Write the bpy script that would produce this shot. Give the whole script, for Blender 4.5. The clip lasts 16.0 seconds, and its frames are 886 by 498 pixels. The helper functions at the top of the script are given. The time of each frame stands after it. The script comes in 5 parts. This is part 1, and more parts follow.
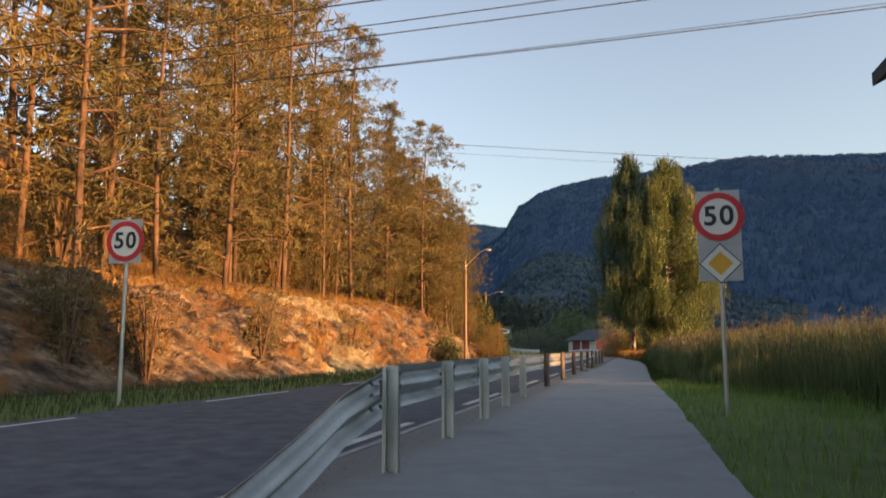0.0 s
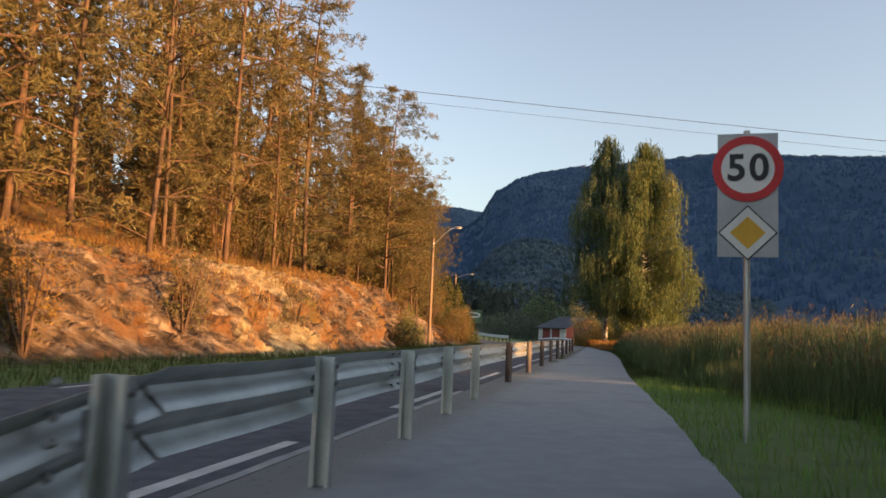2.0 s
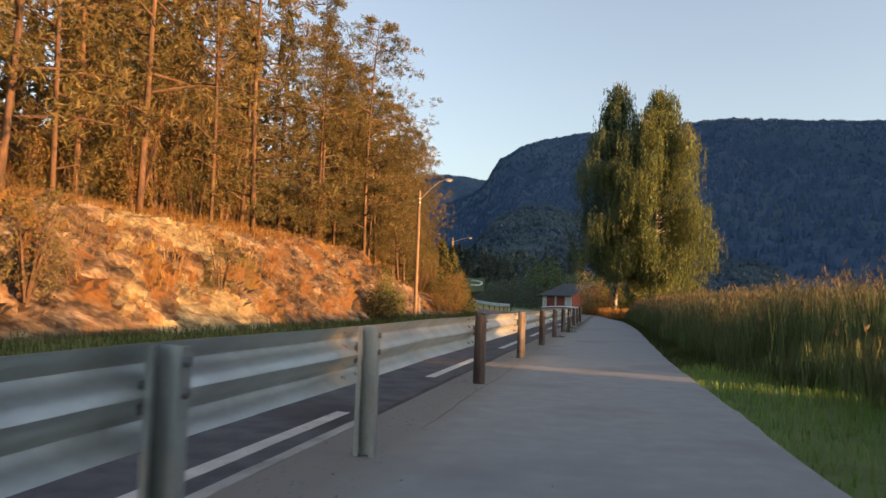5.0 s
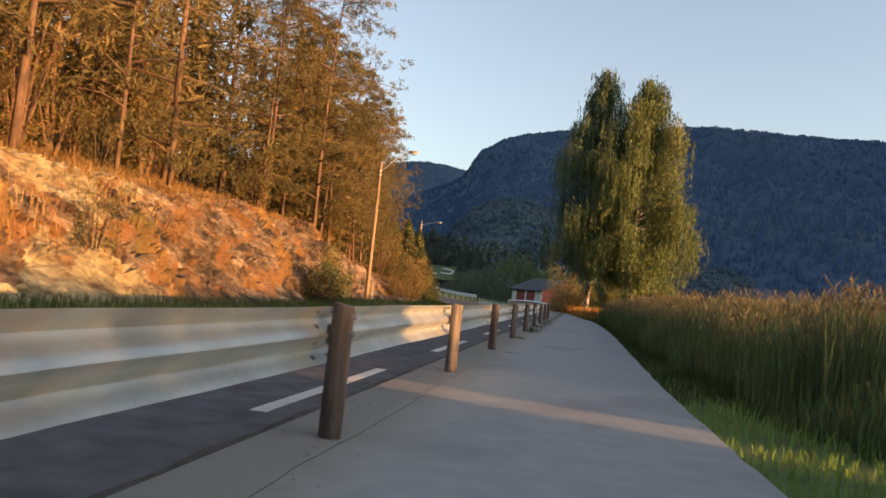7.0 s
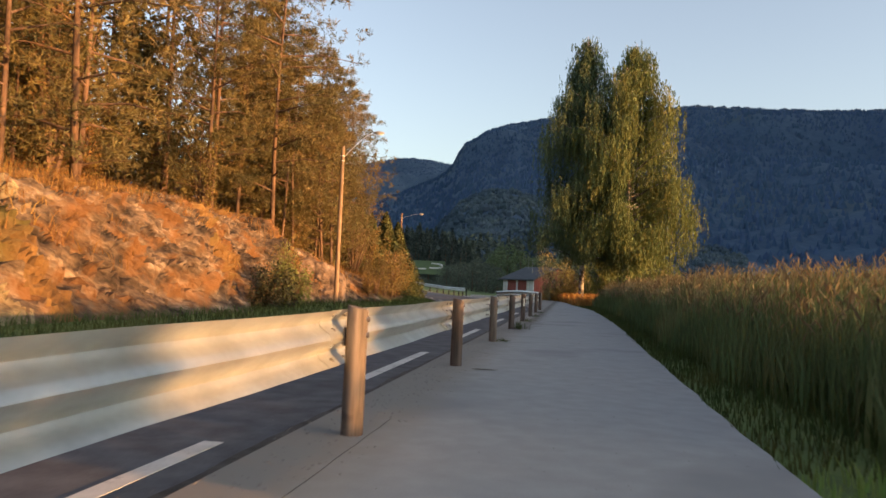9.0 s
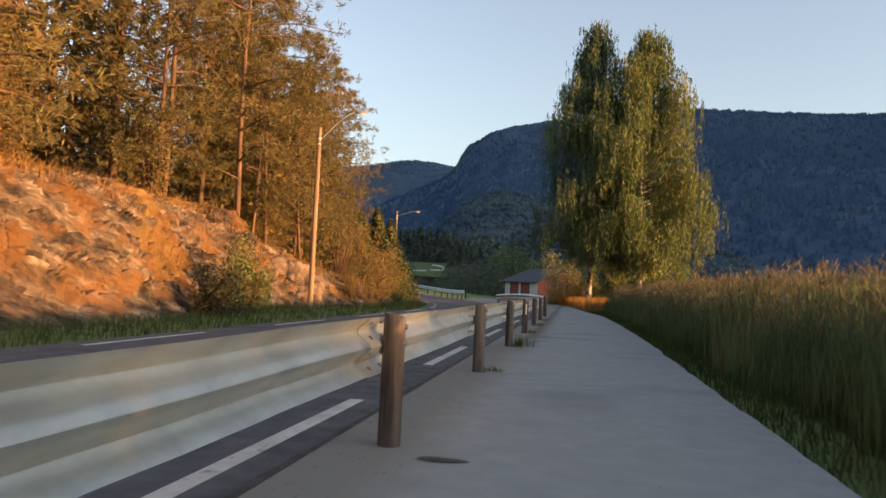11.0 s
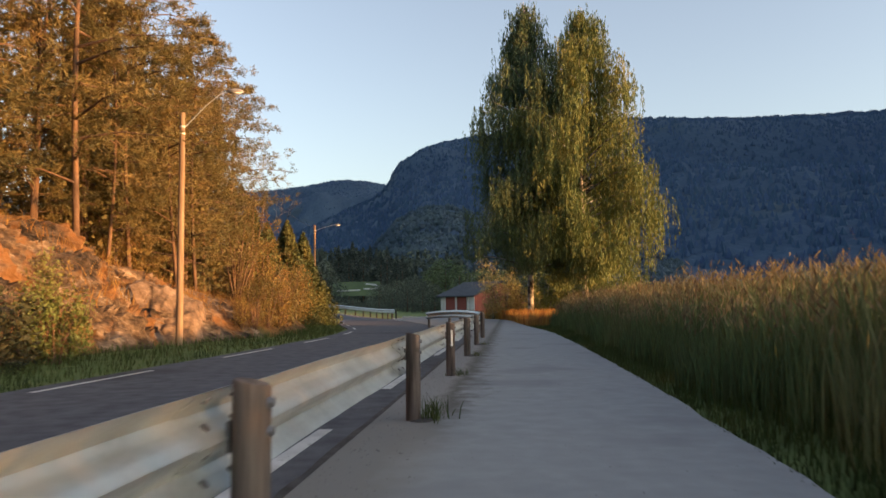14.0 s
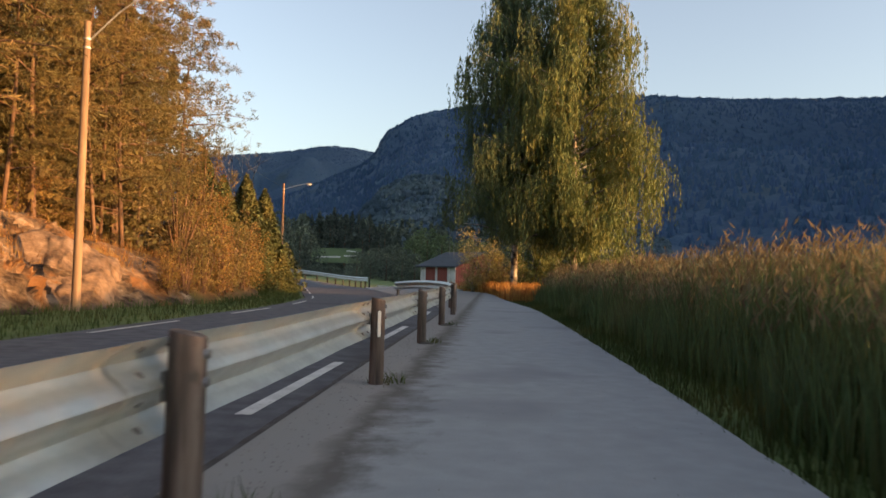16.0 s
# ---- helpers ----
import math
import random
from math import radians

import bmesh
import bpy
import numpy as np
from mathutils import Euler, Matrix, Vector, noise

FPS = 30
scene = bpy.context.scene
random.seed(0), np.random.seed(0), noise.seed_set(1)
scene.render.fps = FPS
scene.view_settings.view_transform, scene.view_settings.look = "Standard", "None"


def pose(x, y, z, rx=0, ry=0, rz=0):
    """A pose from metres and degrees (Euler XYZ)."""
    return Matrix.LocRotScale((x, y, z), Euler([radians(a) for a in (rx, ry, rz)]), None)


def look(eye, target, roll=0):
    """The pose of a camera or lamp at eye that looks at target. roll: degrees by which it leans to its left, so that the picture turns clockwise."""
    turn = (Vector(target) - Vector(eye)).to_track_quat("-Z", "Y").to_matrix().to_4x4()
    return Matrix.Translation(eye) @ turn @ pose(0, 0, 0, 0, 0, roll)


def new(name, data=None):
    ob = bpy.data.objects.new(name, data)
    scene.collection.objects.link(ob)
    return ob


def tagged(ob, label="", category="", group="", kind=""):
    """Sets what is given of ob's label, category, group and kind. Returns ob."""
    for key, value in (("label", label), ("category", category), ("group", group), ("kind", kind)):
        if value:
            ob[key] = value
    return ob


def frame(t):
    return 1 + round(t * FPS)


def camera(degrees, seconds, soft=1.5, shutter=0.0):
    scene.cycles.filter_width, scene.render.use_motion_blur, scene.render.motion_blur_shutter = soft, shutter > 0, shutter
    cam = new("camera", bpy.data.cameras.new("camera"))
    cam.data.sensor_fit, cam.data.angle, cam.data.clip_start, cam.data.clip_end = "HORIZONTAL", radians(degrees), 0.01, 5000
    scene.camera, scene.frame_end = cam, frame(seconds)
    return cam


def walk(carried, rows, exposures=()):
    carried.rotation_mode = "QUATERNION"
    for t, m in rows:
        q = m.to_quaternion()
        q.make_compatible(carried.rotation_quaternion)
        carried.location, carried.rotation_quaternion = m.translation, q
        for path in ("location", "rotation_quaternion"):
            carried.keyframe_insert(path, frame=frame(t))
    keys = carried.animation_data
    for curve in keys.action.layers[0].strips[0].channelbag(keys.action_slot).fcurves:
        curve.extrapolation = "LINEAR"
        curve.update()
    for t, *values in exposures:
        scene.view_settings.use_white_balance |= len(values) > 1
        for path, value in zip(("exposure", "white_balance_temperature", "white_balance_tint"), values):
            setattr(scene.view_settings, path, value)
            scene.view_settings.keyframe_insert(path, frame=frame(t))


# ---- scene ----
cam = camera(60.9, 16.0, soft=1.6, shutter=0.5)

PATH = [
    (0, (1.878, 1.7, 0.815), (1.744, 3.678, 1.078), -0.0),
    (0.5, (1.813, 1.923, 0.877), (1.709, 3.894, 1.204), 1.0),
    (1, (1.962, 2.679, 0.872), (1.879, 4.659, 1.14), 1.3),
    (1.5, (2.091, 3.605, 0.827), (2.036, 5.591, 1.053), 3.1),
    (2, (2.203, 4.612, 0.869), (2.135, 6.599, 1.086), 2.5),
    (2.5, (2.352, 5.709, 0.875), (2.266, 7.697, 1.075), 5.1),
    (3, (2.425, 6.493, 0.875), (2.308, 8.478, 1.093), 6.3),
    (3.5, (2.541, 7.521, 0.857), (2.426, 9.509, 1.047), 3.8),
    (4, (2.646, 8.579, 0.865), (2.563, 10.571, 1.025), 1.9),
    (6.5, (3.381, 13.489, 0.854), (3.359, 15.485, 0.972), 4.6),
    (7, (3.545, 14.461, 0.859), (3.535, 16.458, 0.966), 6.1),
    (7.5, (3.717, 15.38, 0.862), (3.715, 17.377, 0.988), 4.9),
    (8, (3.869, 16.323, 0.857), (3.839, 18.317, 1.011), 3.1),
    (8.5, (4.015, 17.243, 0.864), (4.004, 19.24, 0.964), 3.2),
    (9, (4.158, 18.201, 0.868), (4.174, 20.199, 0.964), 2.5),
    (11.5, (4.776, 23.268, 0.889), (4.782, 25.265, 0.997), 2.8),
    (12, (4.904, 24.245, 0.896), (4.939, 26.241, 1.013), -0.0),
    (12.5, (5.017, 25.188, 0.902), (5.113, 27.184, 0.995), -1.0),
    (13, (5.148, 26.081, 0.912), (5.319, 28.073, 0.98), 1.5),
    (13.5, (5.306, 26.739, 0.925), (5.525, 28.722, 1.051), 3.1),
    (14, (5.517, 27.945, 0.954), (5.692, 29.932, 1.104), -0.6),
    (14.5, (5.696, 29.011, 0.935), (5.928, 30.992, 1.089), 1.8),
    (15, (5.912, 29.985, 0.939), (6.184, 31.962, 1.081), 0.9),
    (15.5, (6.137, 30.812, 0.934), (6.374, 32.795, 1.037), 1.0),
    (16, (6.364, 31.85, 0.922), (6.578, 33.837, 0.995), 1.5),
]
walk(cam, [(t, look(eye, target, roll)) for t, eye, target, roll in PATH], exposures=[(0.0, 1.43, 6750, 9.5), (16.0, 1.45, 6750, 9.5)])

# ---- world, sun, exposure ----
SUN_AZ, SUN_EL = 115.7, 4.5
world = bpy.data.worlds.new("world")
scene.world = world
world.use_nodes = True
wn = world.node_tree
sky = wn.nodes.new("ShaderNodeTexSky")
sky.sky_type, sky.sun_disc = "NISHITA", False
sky.sun_elevation, sky.sun_rotation = radians(SUN_EL + 3.5), radians(SUN_AZ)
sky.air_density, sky.dust_density, sky.ozone_density = 1.0, 1.9, 1.55
haze = wn.nodes.new("ShaderNodeHueSaturation")
haze.inputs["Hue"].default_value = 0.51
haze.inputs["Saturation"].default_value, haze.inputs["Value"].default_value = 0.72, 0.95
wn.links.new(sky.outputs[0], haze.inputs["Color"])
wn.links.new(haze.outputs[0], wn.nodes["Background"].inputs[0])
wn.nodes["Background"].inputs[1].default_value = 0.15
SUN_WAY = Vector((math.sin(radians(SUN_AZ)) * math.cos(radians(SUN_EL)), math.cos(radians(SUN_AZ)) * math.cos(radians(SUN_EL)), math.sin(radians(SUN_EL))))
sun = new("sun", bpy.data.lights.new("sun", "SUN"))
sun.data.energy, sun.data.angle, sun.data.color = 5.6, radians(0.6), (1.0, 0.465, 0.155)
sun.matrix_world = look(SUN_WAY * 200, (0, 0, 0))

# ---- the plan's own axes: x across the road to the right of the guard rail, y along the rail, z up ----
RF = Matrix.Translation((3.02, 18.59, 0)) @ Matrix.Rotation(radians(-10.07), 4, "Z")
RFI = RF.inverted()


def lerp(x, table):
    """Straight lines through the (x, value) pairs of the table."""
    return float(np.interp(x, [a for a, b in table], [b for a, b in table]))


# ---- materials ----
def material(name, colours, scale=4.0, rough=0.85, bump=0.3, bump_scale=30.0, metal=0.0, detail=6.0, per_object=0.0, per_island=0.0, translucent=0.0, stretch=(1, 1, 1), spots=None, spec=0.3, bump_dist=0.02, dip=0.0):
    """A node material: two noises over the colours (a list of rgb), bump, and where given a random change of each object or island."""
    m = bpy.data.materials.new(name)
    m.use_nodes = True
    nt = m.node_tree
    p = nt.nodes["Principled BSDF"]
    out = nt.nodes["Material Output"]
    geo = nt.nodes.new("ShaderNodeNewGeometry")
    mapping = nt.nodes.new("ShaderNodeMapping")
    mapping.vector_type = "TEXTURE"
    mapping.inputs["Scale"].default_value = [1 / k for k in stretch]
    mapping.inputs["Rotation"].default_value = (-radians(dip), 0, 0)
    nt.links.new(geo.outputs["Position"], mapping.inputs["Vector"])
    big = nt.nodes.new("ShaderNodeTexNoise")
    big.inputs["Scale"].default_value, big.inputs["Detail"].default_value = scale, detail
    nt.links.new(mapping.outputs[0], big.inputs["Vector"])
    fine = nt.nodes.new("ShaderNodeTexNoise")
    fine.inputs["Scale"].default_value, fine.inputs["Detail"].default_value = bump_scale, 5
    nt.links.new(mapping.outputs[0], fine.inputs["Vector"])
    mixed = nt.nodes.new("ShaderNodeMath")
    mixed.operation = "MULTIPLY_ADD"
    mixed.inputs[1].default_value = 0.35
    nt.links.new(fine.outputs[0], mixed.inputs[0])
    scaled = nt.nodes.new("ShaderNodeMath")
    scaled.operation = "MULTIPLY_ADD"
    scaled.inputs[1].default_value, scaled.inputs[2].default_value = 0.9, -0.13
    nt.links.new(big.outputs[0], scaled.inputs[0])
    nt.links.new(scaled.outputs[0], mixed.inputs[2])
    ramp = nt.nodes.new("ShaderNodeValToRGB")
    el = ramp.color_ramp.elements
    while len(el) < len(colours):
        el.new(0.5)
    for i, c in enumerate(colours):
        el[i].position = 0.32 + 0.36 * i / max(1, len(colours) - 1)
        el[i].color = (*c, 1)
    nt.links.new(mixed.outputs[0], ramp.inputs[0])
    colour = ramp.outputs[0]
    if spots:
        where = nt.nodes.new("ShaderNodeTexNoise")
        where.inputs["Scale"].default_value, where.inputs["Detail"].default_value = spots[1], 4
        nt.links.new(geo.outputs["Position"], where.inputs["Vector"])
        cut = nt.nodes.new("ShaderNodeMapRange")
        cut.inputs["From Min"].default_value, cut.inputs["From Max"].default_value = spots[2], spots[2] + 0.12
        nt.links.new(where.outputs[0], cut.inputs[0])
        over = nt.nodes.new("ShaderNodeMixRGB")
        over.inputs[2].default_value = (*spots[0], 1)
        nt.links.new(cut.outputs[0], over.inputs[0])
        nt.links.new(colour, over.inputs[1])
        colour = over.outputs[0]
    if per_object or per_island:
        hsv = nt.nodes.new("ShaderNodeHueSaturation")
        if per_object:
            src = nt.nodes.new("ShaderNodeObjectInfo").outputs["Random"]
        else:
            src = geo.outputs["Random Per Island"]
        span = per_object or per_island
        for socket, lo, hi in (("Value", 1 - span, 1 + span), ("Hue", 0.5 - 0.06 * span, 0.5 + 0.06 * span)):
            mr = nt.nodes.new("ShaderNodeMapRange")
            mr.inputs["To Min"].default_value, mr.inputs["To Max"].default_value = lo, hi
            nt.links.new(src, mr.inputs[0])
            nt.links.new(mr.outputs[0], hsv.inputs[socket])
        nt.links.new(colour, hsv.inputs["Color"])
        colour = hsv.outputs[0]
    nt.links.new(colour, p.inputs["Base Color"])
    p.inputs["Roughness"].default_value, p.inputs["Metallic"].default_value = rough, metal
    p.inputs["Specular IOR Level"].default_value = spec
    if bump:
        b = nt.nodes.new("ShaderNodeBump")
        b.inputs["Strength"].default_value, b.inputs["Distance"].default_value = bump, bump_dist
        nt.links.new(mixed.outputs[0], b.inputs["Height"])
        nt.links.new(b.outputs[0], p.inputs["Normal"])
    if translucent:
        tr = nt.nodes.new("ShaderNodeBsdfTranslucent")
        nt.links.new(colour, tr.inputs["Color"])
        mix = nt.nodes.new("ShaderNodeMixShader")
        mix.inputs[0].default_value = translucent
        nt.links.new(p.outputs[0], mix.inputs[1])
        nt.links.new(tr.outputs[0], mix.inputs[2])
        nt.links.new(mix.outputs[0], out.inputs[0])
    return m


ASPHALT = material("road_asphalt", [(0.09, 0.092, 0.103), (0.12, 0.123, 0.135), (0.15, 0.152, 0.164)], 4.0, 0.95, 0.3, 60, bump_dist=0.004, spec=0.12, spots=((0.075, 0.075, 0.08), 0.35, 0.56))
PATH_ASPHALT = material("path_asphalt", [(0.276, 0.286, 0.29), (0.298, 0.309, 0.313), (0.323, 0.335, 0.339)], 5.0, 1.0, 0.5, 70, detail=14, bump_dist=0.004, spec=0.05, spots=((0.243, 0.249, 0.258), 0.6, 0.54))
GRAVEL = material("gravel", [(0.13, 0.128, 0.122), (0.19, 0.187, 0.18), (0.25, 0.245, 0.235)], 3.0, 1.0, 0.7, 60, bump_dist=0.012, spec=0.05)
SOIL = material("dark_soil", [(0.05, 0.047, 0.043), (0.10, 0.095, 0.088)], 5, 0.95, 0.8, 50)


def add_worn_edge(m, colour, near, far, wave, y_from=None):
    """Lays a dusty colour over a ground material along the foot of the posts, with an uneven soft edge."""
    nt = m.node_tree
    p = nt.nodes["Principled BSDF"]
    old = p.inputs["Base Color"].links[0].from_socket
    tc = nt.nodes.new("ShaderNodeTexCoord")
    xyz = nt.nodes.new("ShaderNodeSeparateXYZ")
    nt.links.new(tc.outputs["Object"], xyz.inputs[0])
    no = nt.nodes.new("ShaderNodeTexNoise")
    no.inputs["Scale"].default_value, no.inputs["Detail"].default_value, no.inputs["Roughness"].default_value = 2.4, 10, 0.7
    nt.links.new(tc.outputs["Object"], no.inputs["Vector"])
    edge = nt.nodes.new("ShaderNodeMath")
    edge.operation = "MULTIPLY_ADD"
    edge.inputs[1].default_value = wave
    nt.links.new(no.outputs[0], edge.inputs[0])
    nt.links.new(xyz.outputs[0], edge.inputs[2])
    mr = nt.nodes.new("ShaderNodeMapRange")
    mr.inputs["From Min"].default_value, mr.inputs["From Max"].default_value = far + wave / 2, near + wave / 2
    nt.links.new(edge.outputs[0], mr.inputs[0])
    fac = mr.outputs[0]
    if y_from is not None:
        along = nt.nodes.new("ShaderNodeMapRange")
        along.inputs["From Min"].default_value, along.inputs["From Max"].default_value = y_from, y_from + 2.5
        nt.links.new(xyz.outputs[1], along.inputs[0])
        both = nt.nodes.new("ShaderNodeMath")
        both.operation = "MULTIPLY"
        nt.links.new(fac, both.inputs[0])
        nt.links.new(along.outputs[0], both.inputs[1])
        fac = both.outputs[0]
    over = nt.nodes.new("ShaderNodeMixRGB")
    over.inputs[2].default_value = (*colour, 1)
    nt.links.new(fac, over.inputs[0])
    nt.links.new(old, over.inputs[1])
    nt.links.new(over.outputs[0], p.inputs["Base Color"])


add_worn_edge(PATH_ASPHALT, (0.24, 0.235, 0.222), 0.02, 0.36, 0.5)
add_worn_edge(PATH_ASPHALT, (0.145, 0.138, 0.128), 0.22, 0.52, 1.3, 14.5)
add_worn_edge(PATH_ASPHALT, (0.27, 0.265, 0.255), 0.06, 0.2, 0.4, 14.5)
KERB_STONE = material("worn_concrete", [(0.26, 0.26, 0.255), (0.38, 0.38, 0.37), (0.46, 0.46, 0.45)], 3, 0.9, 0.5, 40, bump_dist=0.01)
MARKING = material("road_paint", [(0.45, 0.45, 0.43), (0.7, 0.69, 0.66)], 3, 0.6, 0.2, 60, spots=((0.2, 0.2, 0.2), 14, 0.62))
GRASS_GROUND = material("grass_ground", [(0.07, 0.10, 0.03), (0.10, 0.145, 0.04), (0.13, 0.155, 0.05)], 1.5, 0.95, 0.6, 25)
GRASS = material("grass_blades", [(0.12, 0.21, 0.05), (0.18, 0.29, 0.07), (0.25, 0.31, 0.095)], 0.7, 0.8, 0, 20, per_island=0.3, translucent=0.4)
RANK_GRASS = material("rank_grass", [(0.033, 0.055, 0.016), (0.06, 0.085, 0.024), (0.11, 0.11, 0.036)], 0.7, 0.85, 0, 20, per_island=0.3, translucent=0.25)
DRY_GRASS = material("dry_grass", [(0.13, 0.065, 0.022), (0.22, 0.125, 0.04), (0.30, 0.19, 0.07)], 0.5, 0.85, 0, 20, per_island=0.3, translucent=0.3)
REED = material("reed_blades", [(0.066, 0.105, 0.045), (0.10, 0.14, 0.056), (0.16, 0.165, 0.076)], 0.4, 0.75, 0, 20, per_island=0.35, translucent=0.25)
# Brighter copy of the dry grass: low sun put into the colour.
SUNLIT_DRY_GRASS = material("sunlit_dry_grass", [(0.22, 0.10, 0.028), (0.36, 0.18, 0.05), (0.46, 0.27, 0.085)], 0.7, 0.85, 0, 20, per_island=0.3, translucent=0.35)
BOULDER = material("pale_boulder", [(0.05, 0.036, 0.028), (0.14, 0.10, 0.072), (0.22, 0.165, 0.125)], 2.2, 0.9, 1.0, 12, bump_dist=0.09, detail=12, stretch=(1, 0.5, 1.4), dip=24, spots=((0.09, 0.07, 0.055), 3.0, 0.6))
PLUME = material("reed_plumes", [(0.13, 0.108, 0.06), (0.22, 0.185, 0.11)], 0.8, 0.9, 0, 20, per_island=0.3, translucent=0.4)
ROCK = material("rock", [(0.016, 0.013, 0.011), (0.06, 0.044, 0.034), (0.13, 0.097, 0.07), (0.26, 0.205, 0.155)], 2.0, 0.9, 1.0, 9, bump_dist=0.14, detail=12, stretch=(1, 0.3, 1.9), dip=24, spots=((0.14, 0.072, 0.03), 1.1, 0.5))
PALE_ROCK = material("pale_rock", [(0.06, 0.045, 0.03), (0.15, 0.122, 0.076), (0.25, 0.213, 0.132), (0.36, 0.31, 0.195)], 2.0, 0.9, 1.0, 9, bump_dist=0.14, detail=12, stretch=(1, 0.3, 1.9), dip=24, spots=((0.15, 0.085, 0.038), 1.3, 0.56))
HILL = material("forest_floor", [(0.07, 0.042, 0.02), (0.14, 0.08, 0.03), (0.19, 0.12, 0.045)], 1.6, 0.95, 1.0, 14, bump_dist=0.10, detail=12, spots=((0.075, 0.065, 0.022), 0.4, 0.53))
STEEL = material("galvanised_steel", [(0.42, 0.445, 0.43), (0.505, 0.535, 0.515), (0.59, 0.625, 0.60)], 3, 0.44, 0.10, 40, metal=0.78, spec=0.35, spots=((0.44, 0.44, 0.44), 2.0, 0.6), bump_dist=0.004)
DARK_STEEL = material("dark_steel", [(0.16, 0.16, 0.165), (0.24, 0.24, 0.245)], 8, 0.5, 0.1, 40, metal=0.8)
POST_WOOD = material("weathered_post_wood", [(0.05, 0.041, 0.036), (0.108, 0.086, 0.074), (0.175, 0.145, 0.127)], 14, 0.85, 0.7, 60, stretch=(1, 1, 0.08), per_object=0.18, bump_dist=0.012, spots=((0.07, 0.06, 0.055), 6.0, 0.58))
POLE_WOOD = material("pole_wood", [(0.13, 0.09, 0.06), (0.215, 0.15, 0.098), (0.29, 0.21, 0.14)], 8, 0.8, 0.4, 40, stretch=(1, 1, 0.06))
PINE_BARK = material("pine_bark", [(0.055, 0.036, 0.026), (0.105, 0.066, 0.045), (0.17, 0.105, 0.066)], 5, 0.9, 0.8, 25, stretch=(1, 1, 0.35), bump_dist=0.03)
BIRCH_BARK = material("birch_bark", [(0.022, 0.02, 0.019), (0.05, 0.046, 0.043), (0.28, 0.27, 0.25), (0.42, 0.40, 0.37)], 2.6, 0.8, 0.4, 30, stretch=(1, 1, 1.6), bump_dist=0.01)
NEEDLES = material("pine_needles", [(0.072, 0.07, 0.03), (0.132, 0.113, 0.045), (0.205, 0.148, 0.064)], 0.5, 0.75, 0, 10, per_island=0.16, translucent=0.28)
LEAVES = material("autumn_leaves", [(0.085, 0.075, 0.026), (0.14, 0.11, 0.036), (0.21, 0.135, 0.045), (0.25, 0.115, 0.045)], 0.8, 0.75, 0, 10, per_island=0.3, translucent=0.35)
# Left birch: greener leaf colour, with its neighbour's shade put into it.
BIRCH_SHADE_GREEN = material("shaded_green_birch_leaves", [(0.042, 0.072, 0.038), (0.071, 0.104, 0.044), (0.108, 0.134, 0.052)], 0.4, 0.65, 0, 10, per_island=0.18, translucent=0.2)
BIRCH_LEAVES = material("birch_leaves", [(0.06, 0.094, 0.033), (0.106, 0.138, 0.042), (0.172, 0.18, 0.055)], 0.4, 0.65, 0, 10, per_island=0.18, translucent=0.25)
GOLD_LEAVES = material("gold_leaves", [(0.135, 0.138, 0.055), (0.275, 0.248, 0.10), (0.42, 0.365, 0.16)], 1.2, 0.7, 0, 10, per_island=0.35, translucent=0.35)
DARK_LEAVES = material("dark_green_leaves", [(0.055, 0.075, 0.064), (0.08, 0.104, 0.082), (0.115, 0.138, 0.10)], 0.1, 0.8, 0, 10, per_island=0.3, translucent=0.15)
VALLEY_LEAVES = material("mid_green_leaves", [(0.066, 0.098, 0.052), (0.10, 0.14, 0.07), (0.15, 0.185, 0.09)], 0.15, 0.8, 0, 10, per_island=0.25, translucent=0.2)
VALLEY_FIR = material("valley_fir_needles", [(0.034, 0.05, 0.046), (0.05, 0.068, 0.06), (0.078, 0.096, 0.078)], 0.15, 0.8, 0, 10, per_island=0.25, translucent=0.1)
# Far firs: air haze is put into the base colour as blue.
HAZY_FIRS = material("hazy_mountain_firs", [(0.034, 0.068, 0.130), (0.042, 0.080, 0.144), (0.050, 0.091, 0.155)], 0.004, 0.95, 0, 0.1, per_island=0.13, spec=0.1)
SPRUCE = material("spruce_needles", [(0.03, 0.045, 0.02), (0.06, 0.075, 0.028), (0.12, 0.115, 0.04)], 0.5, 0.8, 0, 10, per_island=0.3, translucent=0.15)
# Near-black leaves that stand in for the shade of a rock hollow.
HOLLOW_SHADE = material("hollow_shade_leaves", [(0.018, 0.024, 0.014), (0.032, 0.038, 0.02), (0.055, 0.055, 0.028)], 0.8, 0.8, 0, 10, per_island=0.3, translucent=0.1)
# Hill trees and mountain ground carry the same painted blue haze.
HAZY_HILL_TREES = material("hazy_hill_trees", [(0.036, 0.06, 0.084), (0.05, 0.077, 0.098), (0.07, 0.096, 0.106)], 0.02, 0.95, 0, 0.1, per_island=0.25, spec=0.1)
HAZY_MOUNTAIN = material("mountain_forest", [(0.027, 0.056, 0.105), (0.034, 0.068, 0.120), (0.042, 0.080, 0.132)], 0.006, 0.95, 0.5, 0.13, bump_dist=12.0, detail=12, spots=((0.04, 0.066, 0.086), 0.006, 0.6))
WHITE_WOOD = material("white_painted_boards", [(0.46, 0.46, 0.45), (0.62, 0.62, 0.61)], 2, 0.6, 0.2, 30)
RED_WOOD = material("red_painted_boards", [(0.17, 0.045, 0.035), (0.25, 0.065, 0.05)], 2, 0.65, 0.3, 30, stretch=(6, 6, 0.3))
SLATE = material("slate_roof", [(0.032, 0.038, 0.046), (0.055, 0.062, 0.074)], 2, 0.75, 0.4, 20)
LAMP_GREY = material("lamp_housing", [(0.2, 0.2, 0.2), (0.28, 0.28, 0.275)], 4, 0.45, 0.05, 30)
